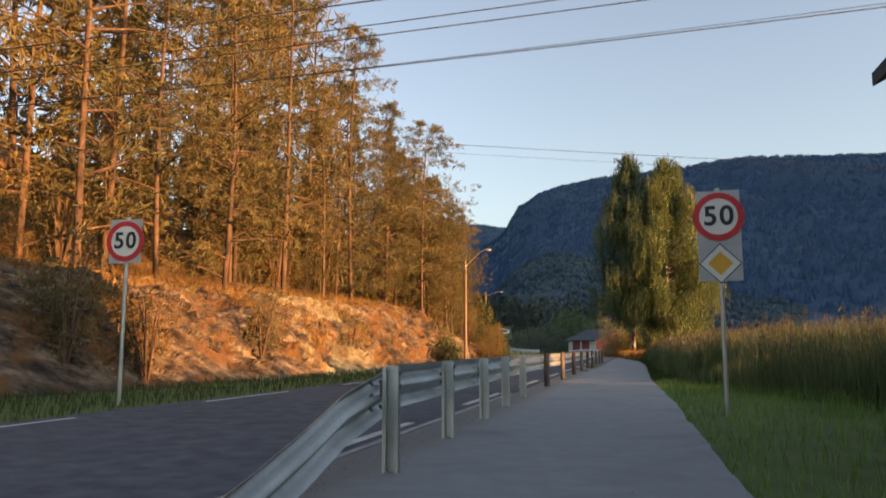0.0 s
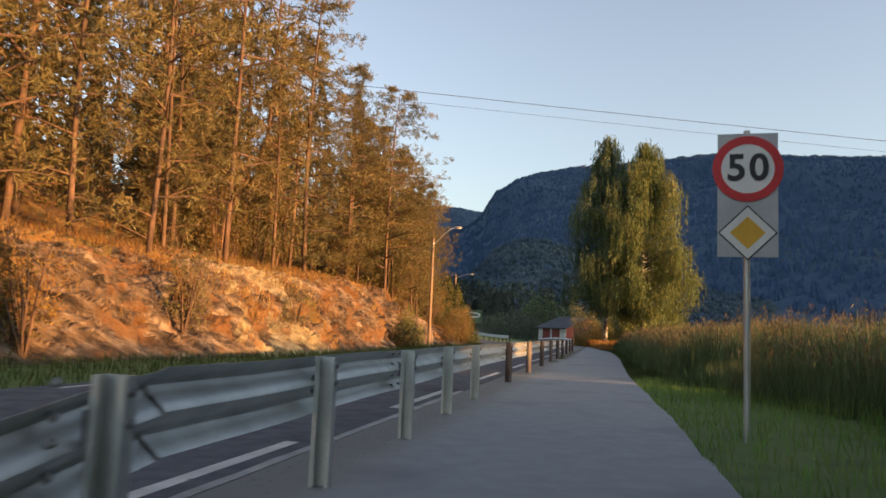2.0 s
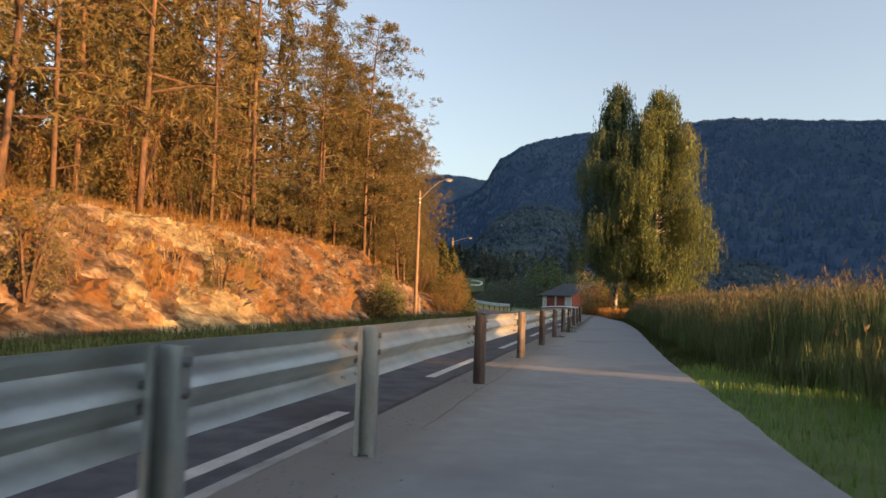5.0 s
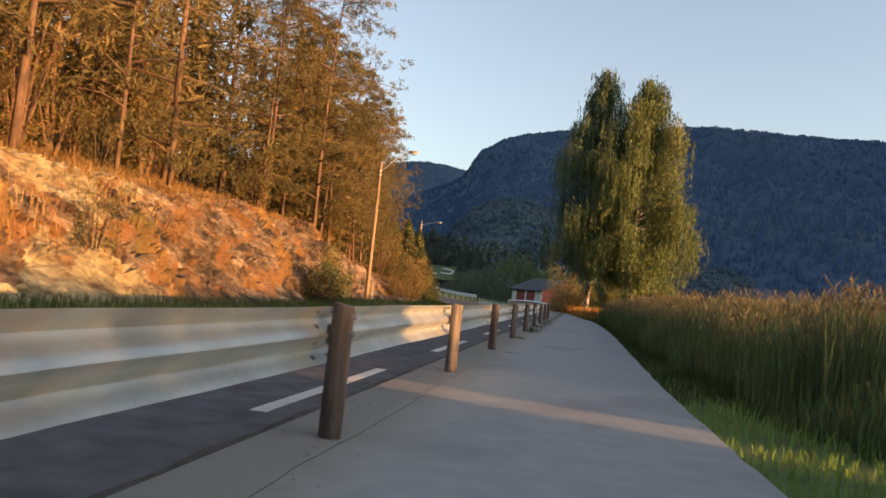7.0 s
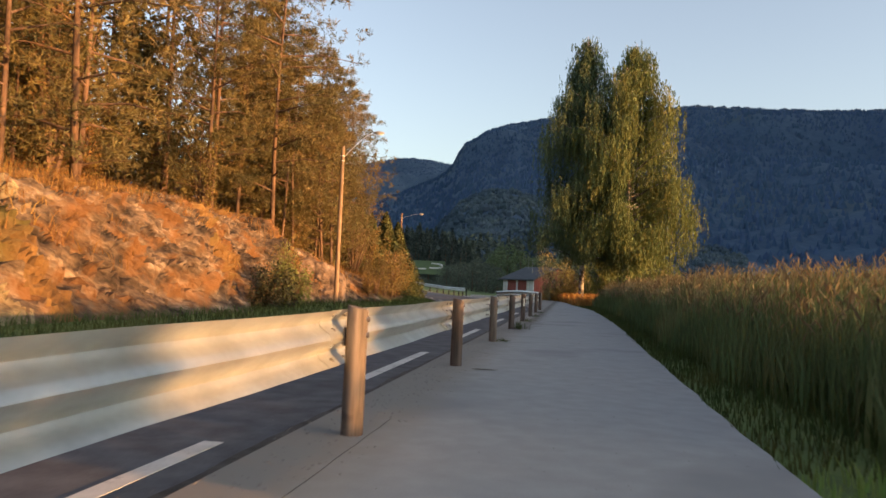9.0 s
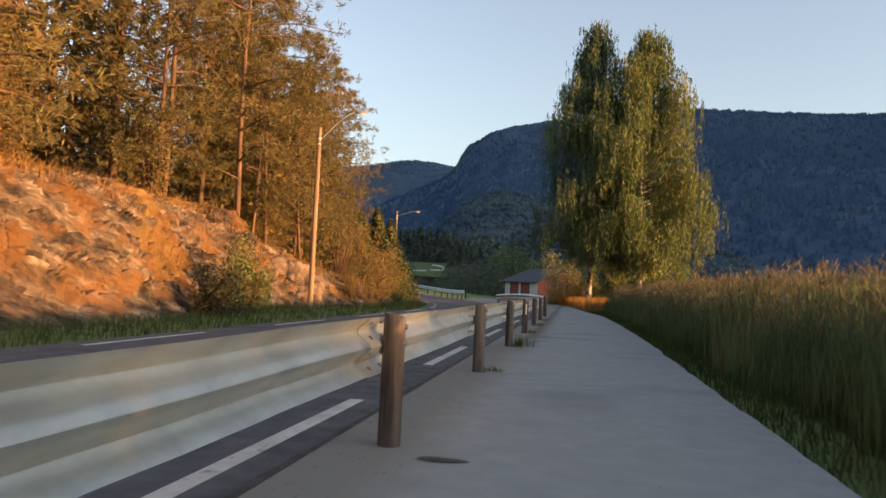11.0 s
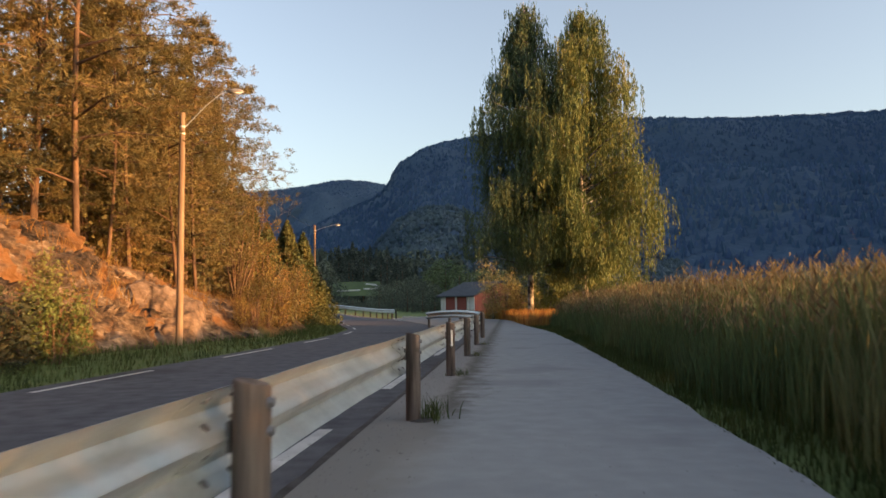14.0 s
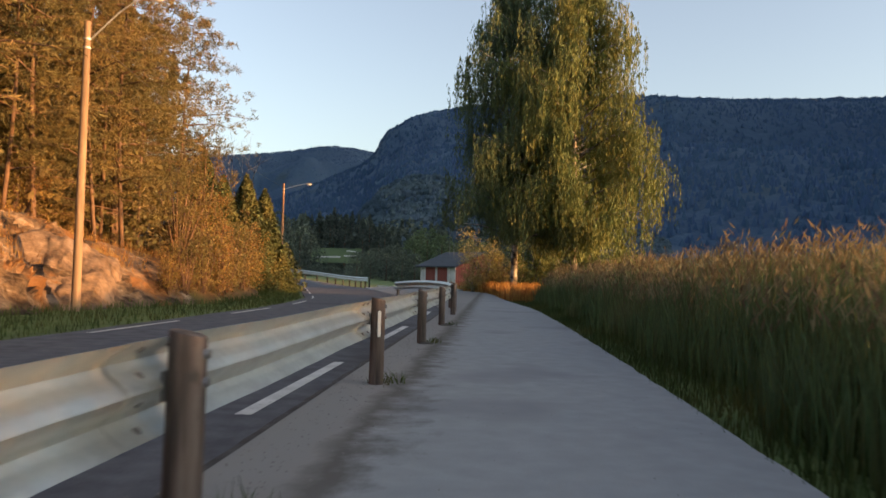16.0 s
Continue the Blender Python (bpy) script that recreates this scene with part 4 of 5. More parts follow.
# ---- trees ----
def pine_meshes(seed, height, crown_from, spread, tufts=11, needles=9, size=0.88, flat=0.0):
    """Trunk and crown of a Scots pine."""
    rng = np.random.default_rng(seed)
    pts, rad = [], []
    bend = rng.normal(size=(2, 2)) * 0.018 * height
    for i in range(9):
        t = i / 8
        off = bend[0] * t * t + bend[1] * math.sin(3 * t) * 0.5
        pts.append((off[0], off[1], t * height * 0.97 - (0.4 if i == 0 else 0)))
        rad.append(height * 0.0064 * (1 - t) ** 0.8 + 0.02)
    parts = [tube(pts, rad, 8)]
    px, py, pz = (np.array([p[k] for p in pts]) for k in range(3))
    centres, ways = [], []
    n = int(46 + height * 1.6)
    for i in range(n):
        t = crown_from + (1 - crown_from) * (i / n) ** 0.9
        z = t * height
        bx, by = np.interp(z, pz, px), np.interp(z, pz, py)
        a = rng.uniform(0, 2 * np.pi)
        shape = math.sin(math.pi * min(1, ((t - crown_from) / (1 - crown_from)) * 0.8 + 0.2)) ** 0.7
        length = spread * height * shape * rng.uniform(0.55, 1.15) + 0.3
        rise = rng.uniform(-0.15, 0.45) * (1 - flat)
        d = np.array([math.cos(a), math.sin(a), rise])
        tip = np.array([bx, by, z]) + d * length
        if i % 3 == 0:
            mid = (np.array([bx, by, z]) + tip) / 2 + np.array([0, 0, 0.06 * length])
            parts.append(tube([(bx, by, z), tuple(mid), tuple(tip)], [0.035 + 0.008 * length, 0.03, 0.012], 5, False))
        for k in range(tufts):
            f = rng.uniform(0.35, 1.05) if k else 1.0
            c = np.array([bx, by, z]) + d * length * f + rng.normal(size=3) * (0.10 * length + 0.08) * np.array([1, 1, 0.6 - 0.4 * flat])
            centres.append(c)
            ways.append(d + np.array([0, 0, 0.5]))
    c = np.repeat(np.array(centres), needles, 0)
    w = np.repeat(unit(np.array(ways)), needles, 0)
    w = unit(w * 0.5 + rng.normal(size=w.shape) * 0.75)
    c = c + w * 0.13 + rng.normal(size=c.shape) * 0.07
    s = unit(np.cross(w, rng.normal(size=w.shape)))
    v, f = quads_at(c, size * rng.uniform(0.26, 0.50, len(c)), size * rng.uniform(0.036, 0.072, len(c)), w, s)
    crown = mesh_np("crown", v, f)
    crown.materials.append(NEEDLES)
    bm = bm_join(parts)
    trunk = bpy.data.meshes.new("trunk")
    for fc in bm.faces:
        fc.smooth = True
    bm.to_mesh(trunk)
    bm.free()
    trunk.materials.append(PINE_BARK)
    return trunk, crown


def bush_meshes(seed, height, width, leaf_mat, bark, leaves=2600, leaf=0.13, fill=1.0, slim=0.42):
    """Stems and an uneven leafy crown of a shrub or young tree."""
    rng = np.random.default_rng(seed)
    parts, centres = [], []
    lobes = []
    for i in range(int(5 + 4 * fill)):
        a, q = rng.uniform(0, 2 * np.pi), rng.uniform(0.1, 0.42)
        top = np.array([math.cos(a) * q * width, math.sin(a) * q * width, height * rng.uniform(0.45, 0.92)])
        parts.append(tube([(0.03 * math.cos(a), 0.03 * math.sin(a), -0.25), tuple(top * 0.5 + rng.normal(size=3) * 0.05), tuple(top)], [0.012 * height + 0.012, 0.008 * height + 0.008, 0.006], 5, False))
        for share, out in ((1.0, 1.0), (0.8, 0.95), (0.62, 0.9), (0.42, 0.95), (0.22, 0.85)):
            lobes.append((top * np.array([out, out, share]) + rng.normal(size=3) * 0.07 * width, width * rng.uniform(0.09, 0.21)))
    per = leaves // len(lobes)
    for c, r in lobes:
        p = rng.normal(size=(per, 3))
        p = unit(p) * (rng.uniform(0.2, 1.1, per) ** 0.5)[:, None] * r * np.array([1, 1, 1.25])
        centres.append(c + p)
    me = leaves_mesh("crown", rng, np.concatenate(centres), leaf, leaf * slim)
    me.materials.append(leaf_mat)
    bm = bm_join(parts)
    tr = bpy.data.meshes.new("stem")
    bm.to_mesh(tr)
    bm.free()
    tr.materials.append(bark)
    return tr, me


def far_tree_meshes(seed, height, width, conifer, n=720, leaf=0.85, leaf_mat=None):
    rng = np.random.default_rng(seed)
    t = rng.uniform(0.04, 1, n) ** (1.25 if conifer else 0.9)
    prof = (1 - t) ** 0.9 if conifer else np.sin(np.pi * np.clip(t * 0.85 + 0.12, 0, 1)) ** 0.6
    a = rng.uniform(0, 2 * np.pi, n)
    q = width / 2 * prof * rng.uniform(0.3, 1.1, n) ** 0.5 * (1 + 0.25 * np.sin(a * 3 + seed + t * 7))
    c = np.stack([np.cos(a) * q, np.sin(a) * q, t * height], 1)
    me = leaves_mesh("crown", rng, c, leaf, leaf * 0.55)
    me.materials.append(leaf_mat or DARK_LEAVES)
    bm = tube([(0, 0, -0.5), (0, 0, height * 0.8)], [0.2, 0.05], 6)
    tr = bpy.data.meshes.new("trunk")
    bm.to_mesh(tr)
    bm.free()
    tr.materials.append(PINE_BARK)
    return tr, me


def plant(name, label, category, meshes, at, group, trunk_name="trunk"):
    t = thing(name, label, category, at=at, group=group)
    obj(trunk_name, meshes[0], None, t)
    obj("crown", meshes[1], None, t)
    return t


PINE_TOP = [(-30, 15), (-12, 17), (0, 20), (16, 21), (24, 19.5), (30, 17.5), (36, 16), (42, 14.5), (48, 13), (54, 11.5), (58, 9.5), (64, 7)]


def build_pines():
    fine_kinds = [pine_meshes(s, 16.0, c, sp, 12, 13, 0.78, fl) for s, c, sp, fl in ((1, 0.16, 0.20, 0.5), (3, 0.07, 0.20, 0.3), (6, 0.04, 0.20, 0.4))]
    far_kinds = [pine_meshes(s, 16.0, c, sp, 5, 4, 1.8) for s, c, sp in ((7, 0.12, 0.16), (8, 0.06, 0.17), (9, 0.03, 0.16))]
    kinds = [pine_meshes(s, 16.0, c, sp, 8, 8, 1.0) for s, c, sp in ((1, 0.16, 0.19), (2, 0.24, 0.20), (3, 0.08, 0.19), (4, 0.04, 0.20), (5, 0.10, 0.21), (6, 0.03, 0.19))]
    rnd = random.Random(12)
    spots = []
    tries = 0
    while len(spots) < 96 and tries < 6000:
        tries += 1
        y = rnd.uniform(-16, 57)
        x = lerp(y, FOOT) - rnd.choice((rnd.uniform(2.8, 7), rnd.uniform(3, 12), rnd.uniform(8, 20), rnd.uniform(16, 36)))
        if y > 44 and x > -13.5:
            continue
        if any((x - a) ** 2 + (y - b) ** 2 < 1.7 ** 2 for a, b in spots):
            continue
        spots.append((x, y))
    spots = [(min(x, -12.0) if 35 < y < 44 else x, y, lerp(y, PINE_TOP) * min(1.25, (2.0 - x) / 16) * rnd.uniform(0.72, 1.0)) for x, y in spots]
    back = []
    while len(back) < 40:
        y = rnd.uniform(-24, 60)
        x = lerp(y, FOOT) - rnd.uniform(13, 38)
        if y < 46 or x < -20:
            back.append((x, y, lerp(y, PINE_TOP) * min(1.2, (2.0 - x) / 20) * rnd.uniform(0.72, 0.95)))
    for _ in range(22):
        y = rnd.uniform(24, 53)
        x = lerp(y, FOOT) - rnd.uniform(4.5, 12)
        if x < -12.5 or y < 44:
            back.append((x, y, lerp(y, PINE_TOP) * min(1.1, (2.0 - x) / 16) * rnd.uniform(0.7, 0.88)))
    for _ in range(18):
        y = rnd.uniform(-4, 27)
        x = lerp(y, FOOT) - rnd.uniform(6.0, 13)
        back.append((x, y, hill_z(x, y) + rnd.uniform(4.5, 9.0)))
    # the ones that stand out against the sky at the end of the wood
    spots += [(-11.0, 29.3, 15.6), (-12.6, 27.0, 16.4), (-10.8, 36.8, 11.4), (-11.7, 39.6, 9.8), (-11.6, 33.4, 13.0), (-13.4, 31.0, 14.8), (-13.0, 35.2, 12.6), (-13.2, 39.0, 11.4), (-13.2, 46.8, 12.8), (-13.9, 44.0, 15.2)]
    ledge = pine_meshes(14, 16.0, 0.14, 0.25, 14, 15, 0.74, 0.8)
    for x, y, top in spots:
        z = hill_z(x, y)
        h = max(4.0, top - z)
        k = rnd.randrange(6) if h > 8 else rnd.choice((3, 5))
        m = pose(x, y, z - 0.1, rnd.uniform(-2, 2), rnd.uniform(-2, 2), rnd.uniform(0, 360)) @ Matrix.Scale(h / 16.0, 4)
        plant("pine_tree", "tall Scots pine with orange bark on the rocky slope", "pine tree", (ledge if y > 29 and x > (-12 if y < 42 else -14.5) else fine_kinds[k % 3] if 16 < y < 50 and lerp(y, FOOT) - x < 7.5 else kinds[k]) if lerp(y, FOOT) - x < 7.0 else far_kinds[k % 3], m, "pines on the rocky slope")
    deep = [far_tree_meshes(150 + i, 14.0, 5.2, True, 1050, 0.6, NEEDLES) for i in range(3)]
    close = [far_tree_meshes(160 + i, 14.0, 5.0, True, 2000, 0.31, NEEDLES) for i in range(3)]
    for x, y, top in back:
        z = hill_z(x, y)
        plant("spruce", "tall dense spruce deep in the wood", "spruce", (close if lerp(y, FOOT) - x < 13 else deep)[rnd.randrange(3)], pose(x, y, z - 0.1, 0, 0, rnd.uniform(0, 360)) @ Matrix.Scale(max(4.0, top - z) / 14.0, 4), "spruces deep in the wood")


build_pines()


def build_understory():
    kinds = [bush_meshes(20 + i, 3.0, w, mt, bk, 1550, 0.12) for i, (w, mt, bk) in enumerate(((2.2, LEAVES, PINE_BARK), (2.6, LEAVES, PINE_BARK), (2.0, NEEDLES, PINE_BARK), (2.4, NEEDLES, PINE_BARK)))]
    rnd = random.Random(5)
    tall = [bush_meshes(40 + i, 6.0, w, mt, PINE_BARK, 2900, 0.125, 1.3) for i, (w, mt) in enumerate(((2.8, LEAVES), (3.4, NEEDLES), (3.0, LEAVES)))]
    spots = [(-13.2, 50.4, 0.85, 2), (-13.8, 53.5, 0.75, 2), (-11.2, 45.4, 0.6, 2), (-12.4, 46.6, 1.0, 0), (-11.0, 41.5, 0.8, 1)]
    while len(spots) < 30:
        y = rnd.uniform(-18, 50)
        spots.append((lerp(y, FOOT) - rnd.choice((rnd.uniform(4.5, 10), rnd.uniform(7, 24))), y, rnd.uniform(0.6, 1.25), rnd.randrange(3)))
    for x, y, s, k in spots:
        m = pose(x, y, hill_z(x, y) - 0.1, 0, 0, rnd.uniform(0, 360)) @ Matrix.Scale(s, 4)
        plant("young_tree", "slim young leafy tree turning gold between the pines", "young tree", tall[k], m, "young trees on the slope", "stem")
    n = 0
    while n < 60:
        y = rnd.uniform(-14, 62)
        x = lerp(y, FOOT) - rnd.choice((rnd.uniform(3.0, 9), rnd.uniform(3.5, 16)))
        if y > 36:
            x = lerp(y, FOOT) - rnd.uniform(1.2, 9)
        s = rnd.uniform(0.35, 1.1) * (0.75 if y > 36 else 1)
        m = pose(x, y, hill_z(x, y) - 0.1, 0, 0, rnd.uniform(0, 360)) @ Matrix.Diagonal((s, s, s * rnd.uniform(0.9, 1.4), 1))
        k = rnd.randrange(4)
        if k < 2:
            plant("bush", "young leafy bush turning gold among the pines", "bush", kinds[k], m, "bushes on the slope", "stem")
        else:
            plant("young_pine", "young bushy green pine on the slope", "young pine", kinds[k], m, "young pines on the slope", "stem")
        n += 1
    # bushes at the foot of the rock
    for x, y, s, k in ((-8.0, 23.3, 0.68, 2), (-8.1, 24.3, 0.6, 0), (-8.3, 22.2, 0.34, 3), (-8.2, 21.4, 0.26, 2), (-8.1, 34.2, 0.45, 0), (-7.75, 35.7, 0.6, 3), (-7.7, 37.4, 0.66, 2), (-8.3, 39.5, 0.8, 3), (-8.6, 41.6, 0.8, 2), (-7.9, 34.9, 0.62, 1), (-7.6, 36.5, 0.74, 0), (-8.2, 38.5, 0.82, 1), (-8.2, 40.5, 0.74, 0), (-8.8, 42.5, 0.78, 1), (-9.4, 44.5, 0.66, 3), (-9.9, 46.3, 0.66, 1), (-10.4, 47.6, 0.58, 0), (-9.9, 49.0, 0.42, 1), (-11.6, 52.6, 0.6, 1), (-10.9, 51.2, 0.4, 0), (-8.75, 3.6, 0.66, 3), (-8.9, -1.6, 0.8, 1), (-9.4, -3.6, 0.9, 2), (-8.2, 9.5, 0.45, 3)):
        m = pose(x, y, hill_z(x, y) - 0.08, 0, 0, 77 * s * y) @ Matrix.Diagonal((s, s, s * 1.15, 1))
        if k < 2:
            plant("bush", "golden green bush at the foot of the rock", "bush", kinds[k], m, "bushes at the rock's foot", "stem")
        else:
            plant("young_pine", "dark green young conifer at the foot of the rock", "young pine", kinds[k], m, "young pines on the slope", "stem")


build_understory()


def birch_meshes(seed, height, profile, trunk_r, clear, leaf_mat):
    """A weeping birch: the crown's half width by height is the profile; leaves hang in strands."""
    rng = np.random.default_rng(seed)
    pts = [(0.25 * math.sin(t * 4 + seed) * t, 0.2 * math.sin(t * 3) * t, t * height * 0.98 - (0.4 if t == 0 else 0)) for t in np.linspace(0, 1, 11)]
    parts = [tube(pts, [trunk_r * (1 - t) ** 0.85 + 0.02 for t in np.linspace(0, 1, 11)], 10)]
    pz = [p[2] for p in pts]
    cs = []
    nb = 175
    for i in range(nb):
        t = 0.15 + 0.84 * (i / nb) ** 0.9
        z = t * height
        a = rng.uniform(0, 2 * np.pi)
        reach = float(np.interp(t, [p[0] for p in profile], [p[1] for p in profile])) * rng.choice((rng.uniform(0.35, 0.8), rng.uniform(0.82, 1.03), rng.uniform(0.82, 1.03)))
        b0 = np.array([np.interp(z, pz, [p[0] for p in pts]), np.interp(z, pz, [p[1] for p in pts]), z * 0.97])
        lift = min(1.6, 0.4 * reach) * (0.4 + t)
        tip = b0 + np.array([math.cos(a) * reach, math.sin(a) * reach, lift])
        mid = b0 * 0.5 + tip * 0.5 + np.array([0, 0, 0.25 * lift])
        if i % 2 == 0:
            parts.append(tube([tuple(b0), tuple(mid), tuple(tip)], [0.02 + 0.012 * reach, 0.015 + 0.005 * reach, 0.01], 5, False))
        ns = int(9 + 8.5 * reach)
        for k in range(ns):
            f = rng.uniform(0.2, 1.0) ** 0.7 * 1.03
            st = (b0 * (1 - f) ** 2 + 2 * mid * f * (1 - f) + tip * f * f) + rng.normal(size=3) * np.array([0.28, 0.28, 0.2])
            length = rng.uniform(0.8, 3.2) * (0.45 + 0.55 * (1 - t) + 0.15)
            m = int(length * 10.5) + 4
            u = rng.uniform(0, 1, m)
            drift = rng.normal(size=2) * 0.12
            p = np.stack([st[0] + drift[0] * u + rng.normal(size=m) * 0.045, st[1] + drift[1] * u + rng.normal(size=m) * 0.045, st[2] - u * length], 1)
            cs.append(p)
    c = np.concatenate(cs)
    c = c[c[:, 2] > clear + 0.6 * np.sin(c[:, 0] * 2.3) - 0.32 * c[:, 0]]
    crown = leaves_mesh("crown", rng, c, 0.24, 0.05, droop=-3.0)
    crown.materials.append(leaf_mat)
    bm = bm_join(parts)
    trunk = bpy.data.meshes.new("trunk")
    for f in bm.faces:
        f.smooth = True
    bm.to_mesh(trunk)
    bm.free()
    trunk.materials.append(BIRCH_BARK)
    return trunk, crown


def build_birches():
    a = birch_meshes(31, 19.6, [(0.0, 1.7), (0.12, 4.1), (0.3, 4.4), (0.55, 3.6), (0.7, 2.75), (0.83, 1.6), (0.92, 1.0), (1.0, 0.2)], 0.17, 3.0, BIRCH_SHADE_GREEN)
    b = birch_meshes(47, 18.9, [(0.0, 3.8), (0.12, 5.1), (0.3, 5.0), (0.55, 4.4), (0.70, 3.2), (0.83, 2.0), (0.92, 1.3), (1.0, 0.25)], 0.18, 2.2, BIRCH_LEAVES)
    plant("birch_tree", "tall weeping birch with pale trunk and gold-green leaves beside the path", "birch tree", a, RFI @ pose(14.5, 71.6, 0, 0, 0, 0), "birches beside the path")
    plant("birch_tree", "tall weeping birch with pale trunk and gold-green leaves beside the path", "birch tree", b, RFI @ pose(17.5, 70.6, 0, 0, 0, 0), "birches beside the path")
    rnd = random.Random(8)
    kind = bush_meshes(61, 3.6, 3.0, GOLD_LEAVES, BIRCH_BARK, 5200, 0.12, 1.4)
    kind2 = bush_meshes(62, 3.0, 3.2, BIRCH_LEAVES, BIRCH_BARK, 4200, 0.15, 1.4)
    for x, y, s, k in ((14.4, 80.0, 1.15, 0), (15.7, 79.0, 0.85, 0), (13.5, 79.5, 0.5, 0), (18.6, 75.5, 0.95, 1), (20.6, 74.0, 0.85, 1), (22.6, 73.5, 0.8, 1), (17.2, 80.0, 1.2, 1), (19.4, 79.0, 1.2, 1), (21.6, 78.0, 1.15, 1), (15.9, 76.0, 0.6, 1)):
        plant("bush", "golden autumn bush beyond the birches" if k == 0 else "leafy green bush under the birches", "bush", (kind, kind2)[k], RFI @ pose(x, y, -0.05, 0, 0, rnd.uniform(0, 360)) @ Matrix.Scale(s, 4), "bushes by the birches", "stem")


build_birches()


def build_bare_tree():
    rng = np.random.default_rng(77)
    parts = []

    def grow(p, d, length, r, depth):
        q = p + d * length
        parts.append(tube([tuple(p), tuple((p + q) / 2 + rng.normal(size=3) * 0.03 * length), tuple(q)], [r, r * 0.8, r * 0.6], 5, False))
        if depth:
            for _ in range(3):
                e = d + rng.normal(size=3) * 0.42
                e[2] = abs(e[2]) * 0.9 + 0.2
                grow(q, e / np.linalg.norm(e), length * rng.uniform(0.55, 0.75), r * 0.55, depth - 1)

    grow(np.array([0, 0, -0.3]), np.array([0.03, 0, 1.0]), 4.3, 0.075, 4)
    t = thing("bare_tree", "slim leafless pale tree above the bend", "bare tree", at=pose(-15.9, 63.6, hill_z(-15.9, 63.6)))
    part("trunk", bm_join(parts), BIRCH_BARK, t)


build_bare_tree()


LOW_TREES = ((5.8, 130, 0.46), (7.6, 132, 0.42), (9.6, 130, 0.52), (11.6, 129, 0.47), (13.4, 131, 0.46), (8.4, 137, 0.55), (10.8, 139, 0.62), (12.6, 141, 0.56), (6.6, 141, 0.5), (-5.6, 180, 1.15), (-3.6, 183, 0.75), (-8.4, 178, 1.1), (-12, 172, 1.0))
BROAD_TREES = ((13.0, 148, 0.62), (14.6, 150, 0.78), (16.7, 151, 0.98), (18.8, 149, 0.86), (20.6, 152, 0.7), (16.0, 158, 0.9), (23.0, 150, 0.8), (25.5, 148, 0.75))


def build_far_trees():
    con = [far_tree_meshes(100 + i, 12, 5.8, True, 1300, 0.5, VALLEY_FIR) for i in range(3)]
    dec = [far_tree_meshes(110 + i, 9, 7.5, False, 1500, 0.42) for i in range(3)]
    pale = [far_tree_meshes(120 + i, 9, 6.6, False, 1600, 0.40, VALLEY_LEAVES) for i in range(2)]
    rnd = random.Random(3)
    for i, (x, y, s) in enumerate(LOW_TREES):
        plant("leafy_tree", "dark green leafy tree on the shaded valley floor", "leafy tree", dec[i % 3], RFI @ pose(x, y, -0.3, 0, 0, rnd.uniform(0, 360)) @ Matrix.Scale(s, 4), "trees on the valley floor")
    for i, (x, y, s) in enumerate(BROAD_TREES):
        plant("leafy_tree", "rounded mid-green leafy tree behind the shed", "leafy tree", pale[i % 2], RFI @ pose(x, y, -0.3, 0, 0, rnd.uniform(0, 360)) @ Matrix.Scale(s, 4), "trees on the valley floor")
    low = far_tree_meshes(118, 2.4, 3.4, False, 700, 0.3)
    for i in range(16):
        az = -3.8 + 0.3 * i
        d = 150 + 9 * math.sin(i * 2.3)
        plant("bush", "low dark green bush below the far lawn", "bush", low, RFI @ pose(5 + d * math.sin(radians(az)), 10 + d * math.cos(radians(az)), -0.3, 0, 0, 40 * i) @ Matrix.Scale(0.8 + 0.3 * math.sin(i * 1.7), 4), "bushes below the far lawn", "stem")
    # the dark wood above the lawn
    for i in range(17):
        x, y = -8.5 + 1.35 * i + rnd.uniform(-0.5, 0.5), 222 + 7 * math.sin(i * 2.1)
        top = lerp(x, [(-9, 14), (-6, 15), (-2, 17), (4, 16), (9, 15.5), (13, 13)]) + rnd.uniform(-1.8, 0.8)
        plant("conifer", "dark conifer in the wood above the far lawn", "conifer", con[i % 3], RFI @ pose(x, y, 2.6, 0, 0, rnd.uniform(0, 360)) @ Matrix.Scale((top - 2.6) / 12, 4), "trees on the valley floor")
    for i in range(90):
        d = rnd.uniform(135, 330)
        az = rnd.uniform(-9, 16)
        x, y = 5 + d * math.sin(radians(az)), 10 + d * math.cos(radians(az))
        if d < 215 and -3.6 < az < 7:
            continue
        s = rnd.uniform(0.6, 1.15)
        z = 0.02 * max(0, d - 200)
        if i % 5 < 3:
            plant("conifer", "dark conifer on the shaded valley floor", "conifer", con[i % 3], RFI @ pose(x, y, z - 0.3, 0, 0, rnd.uniform(0, 360)) @ Matrix.Scale(s, 4), "trees on the valley floor")
        else:
            plant("leafy_tree", "dark green leafy tree on the shaded valley floor", "leafy tree", dec[i % 3], RFI @ pose(x, y, z - 0.3, 0, 0, rnd.uniform(0, 360)) @ Matrix.Scale(s, 4), "trees on the valley floor")


build_far_trees()


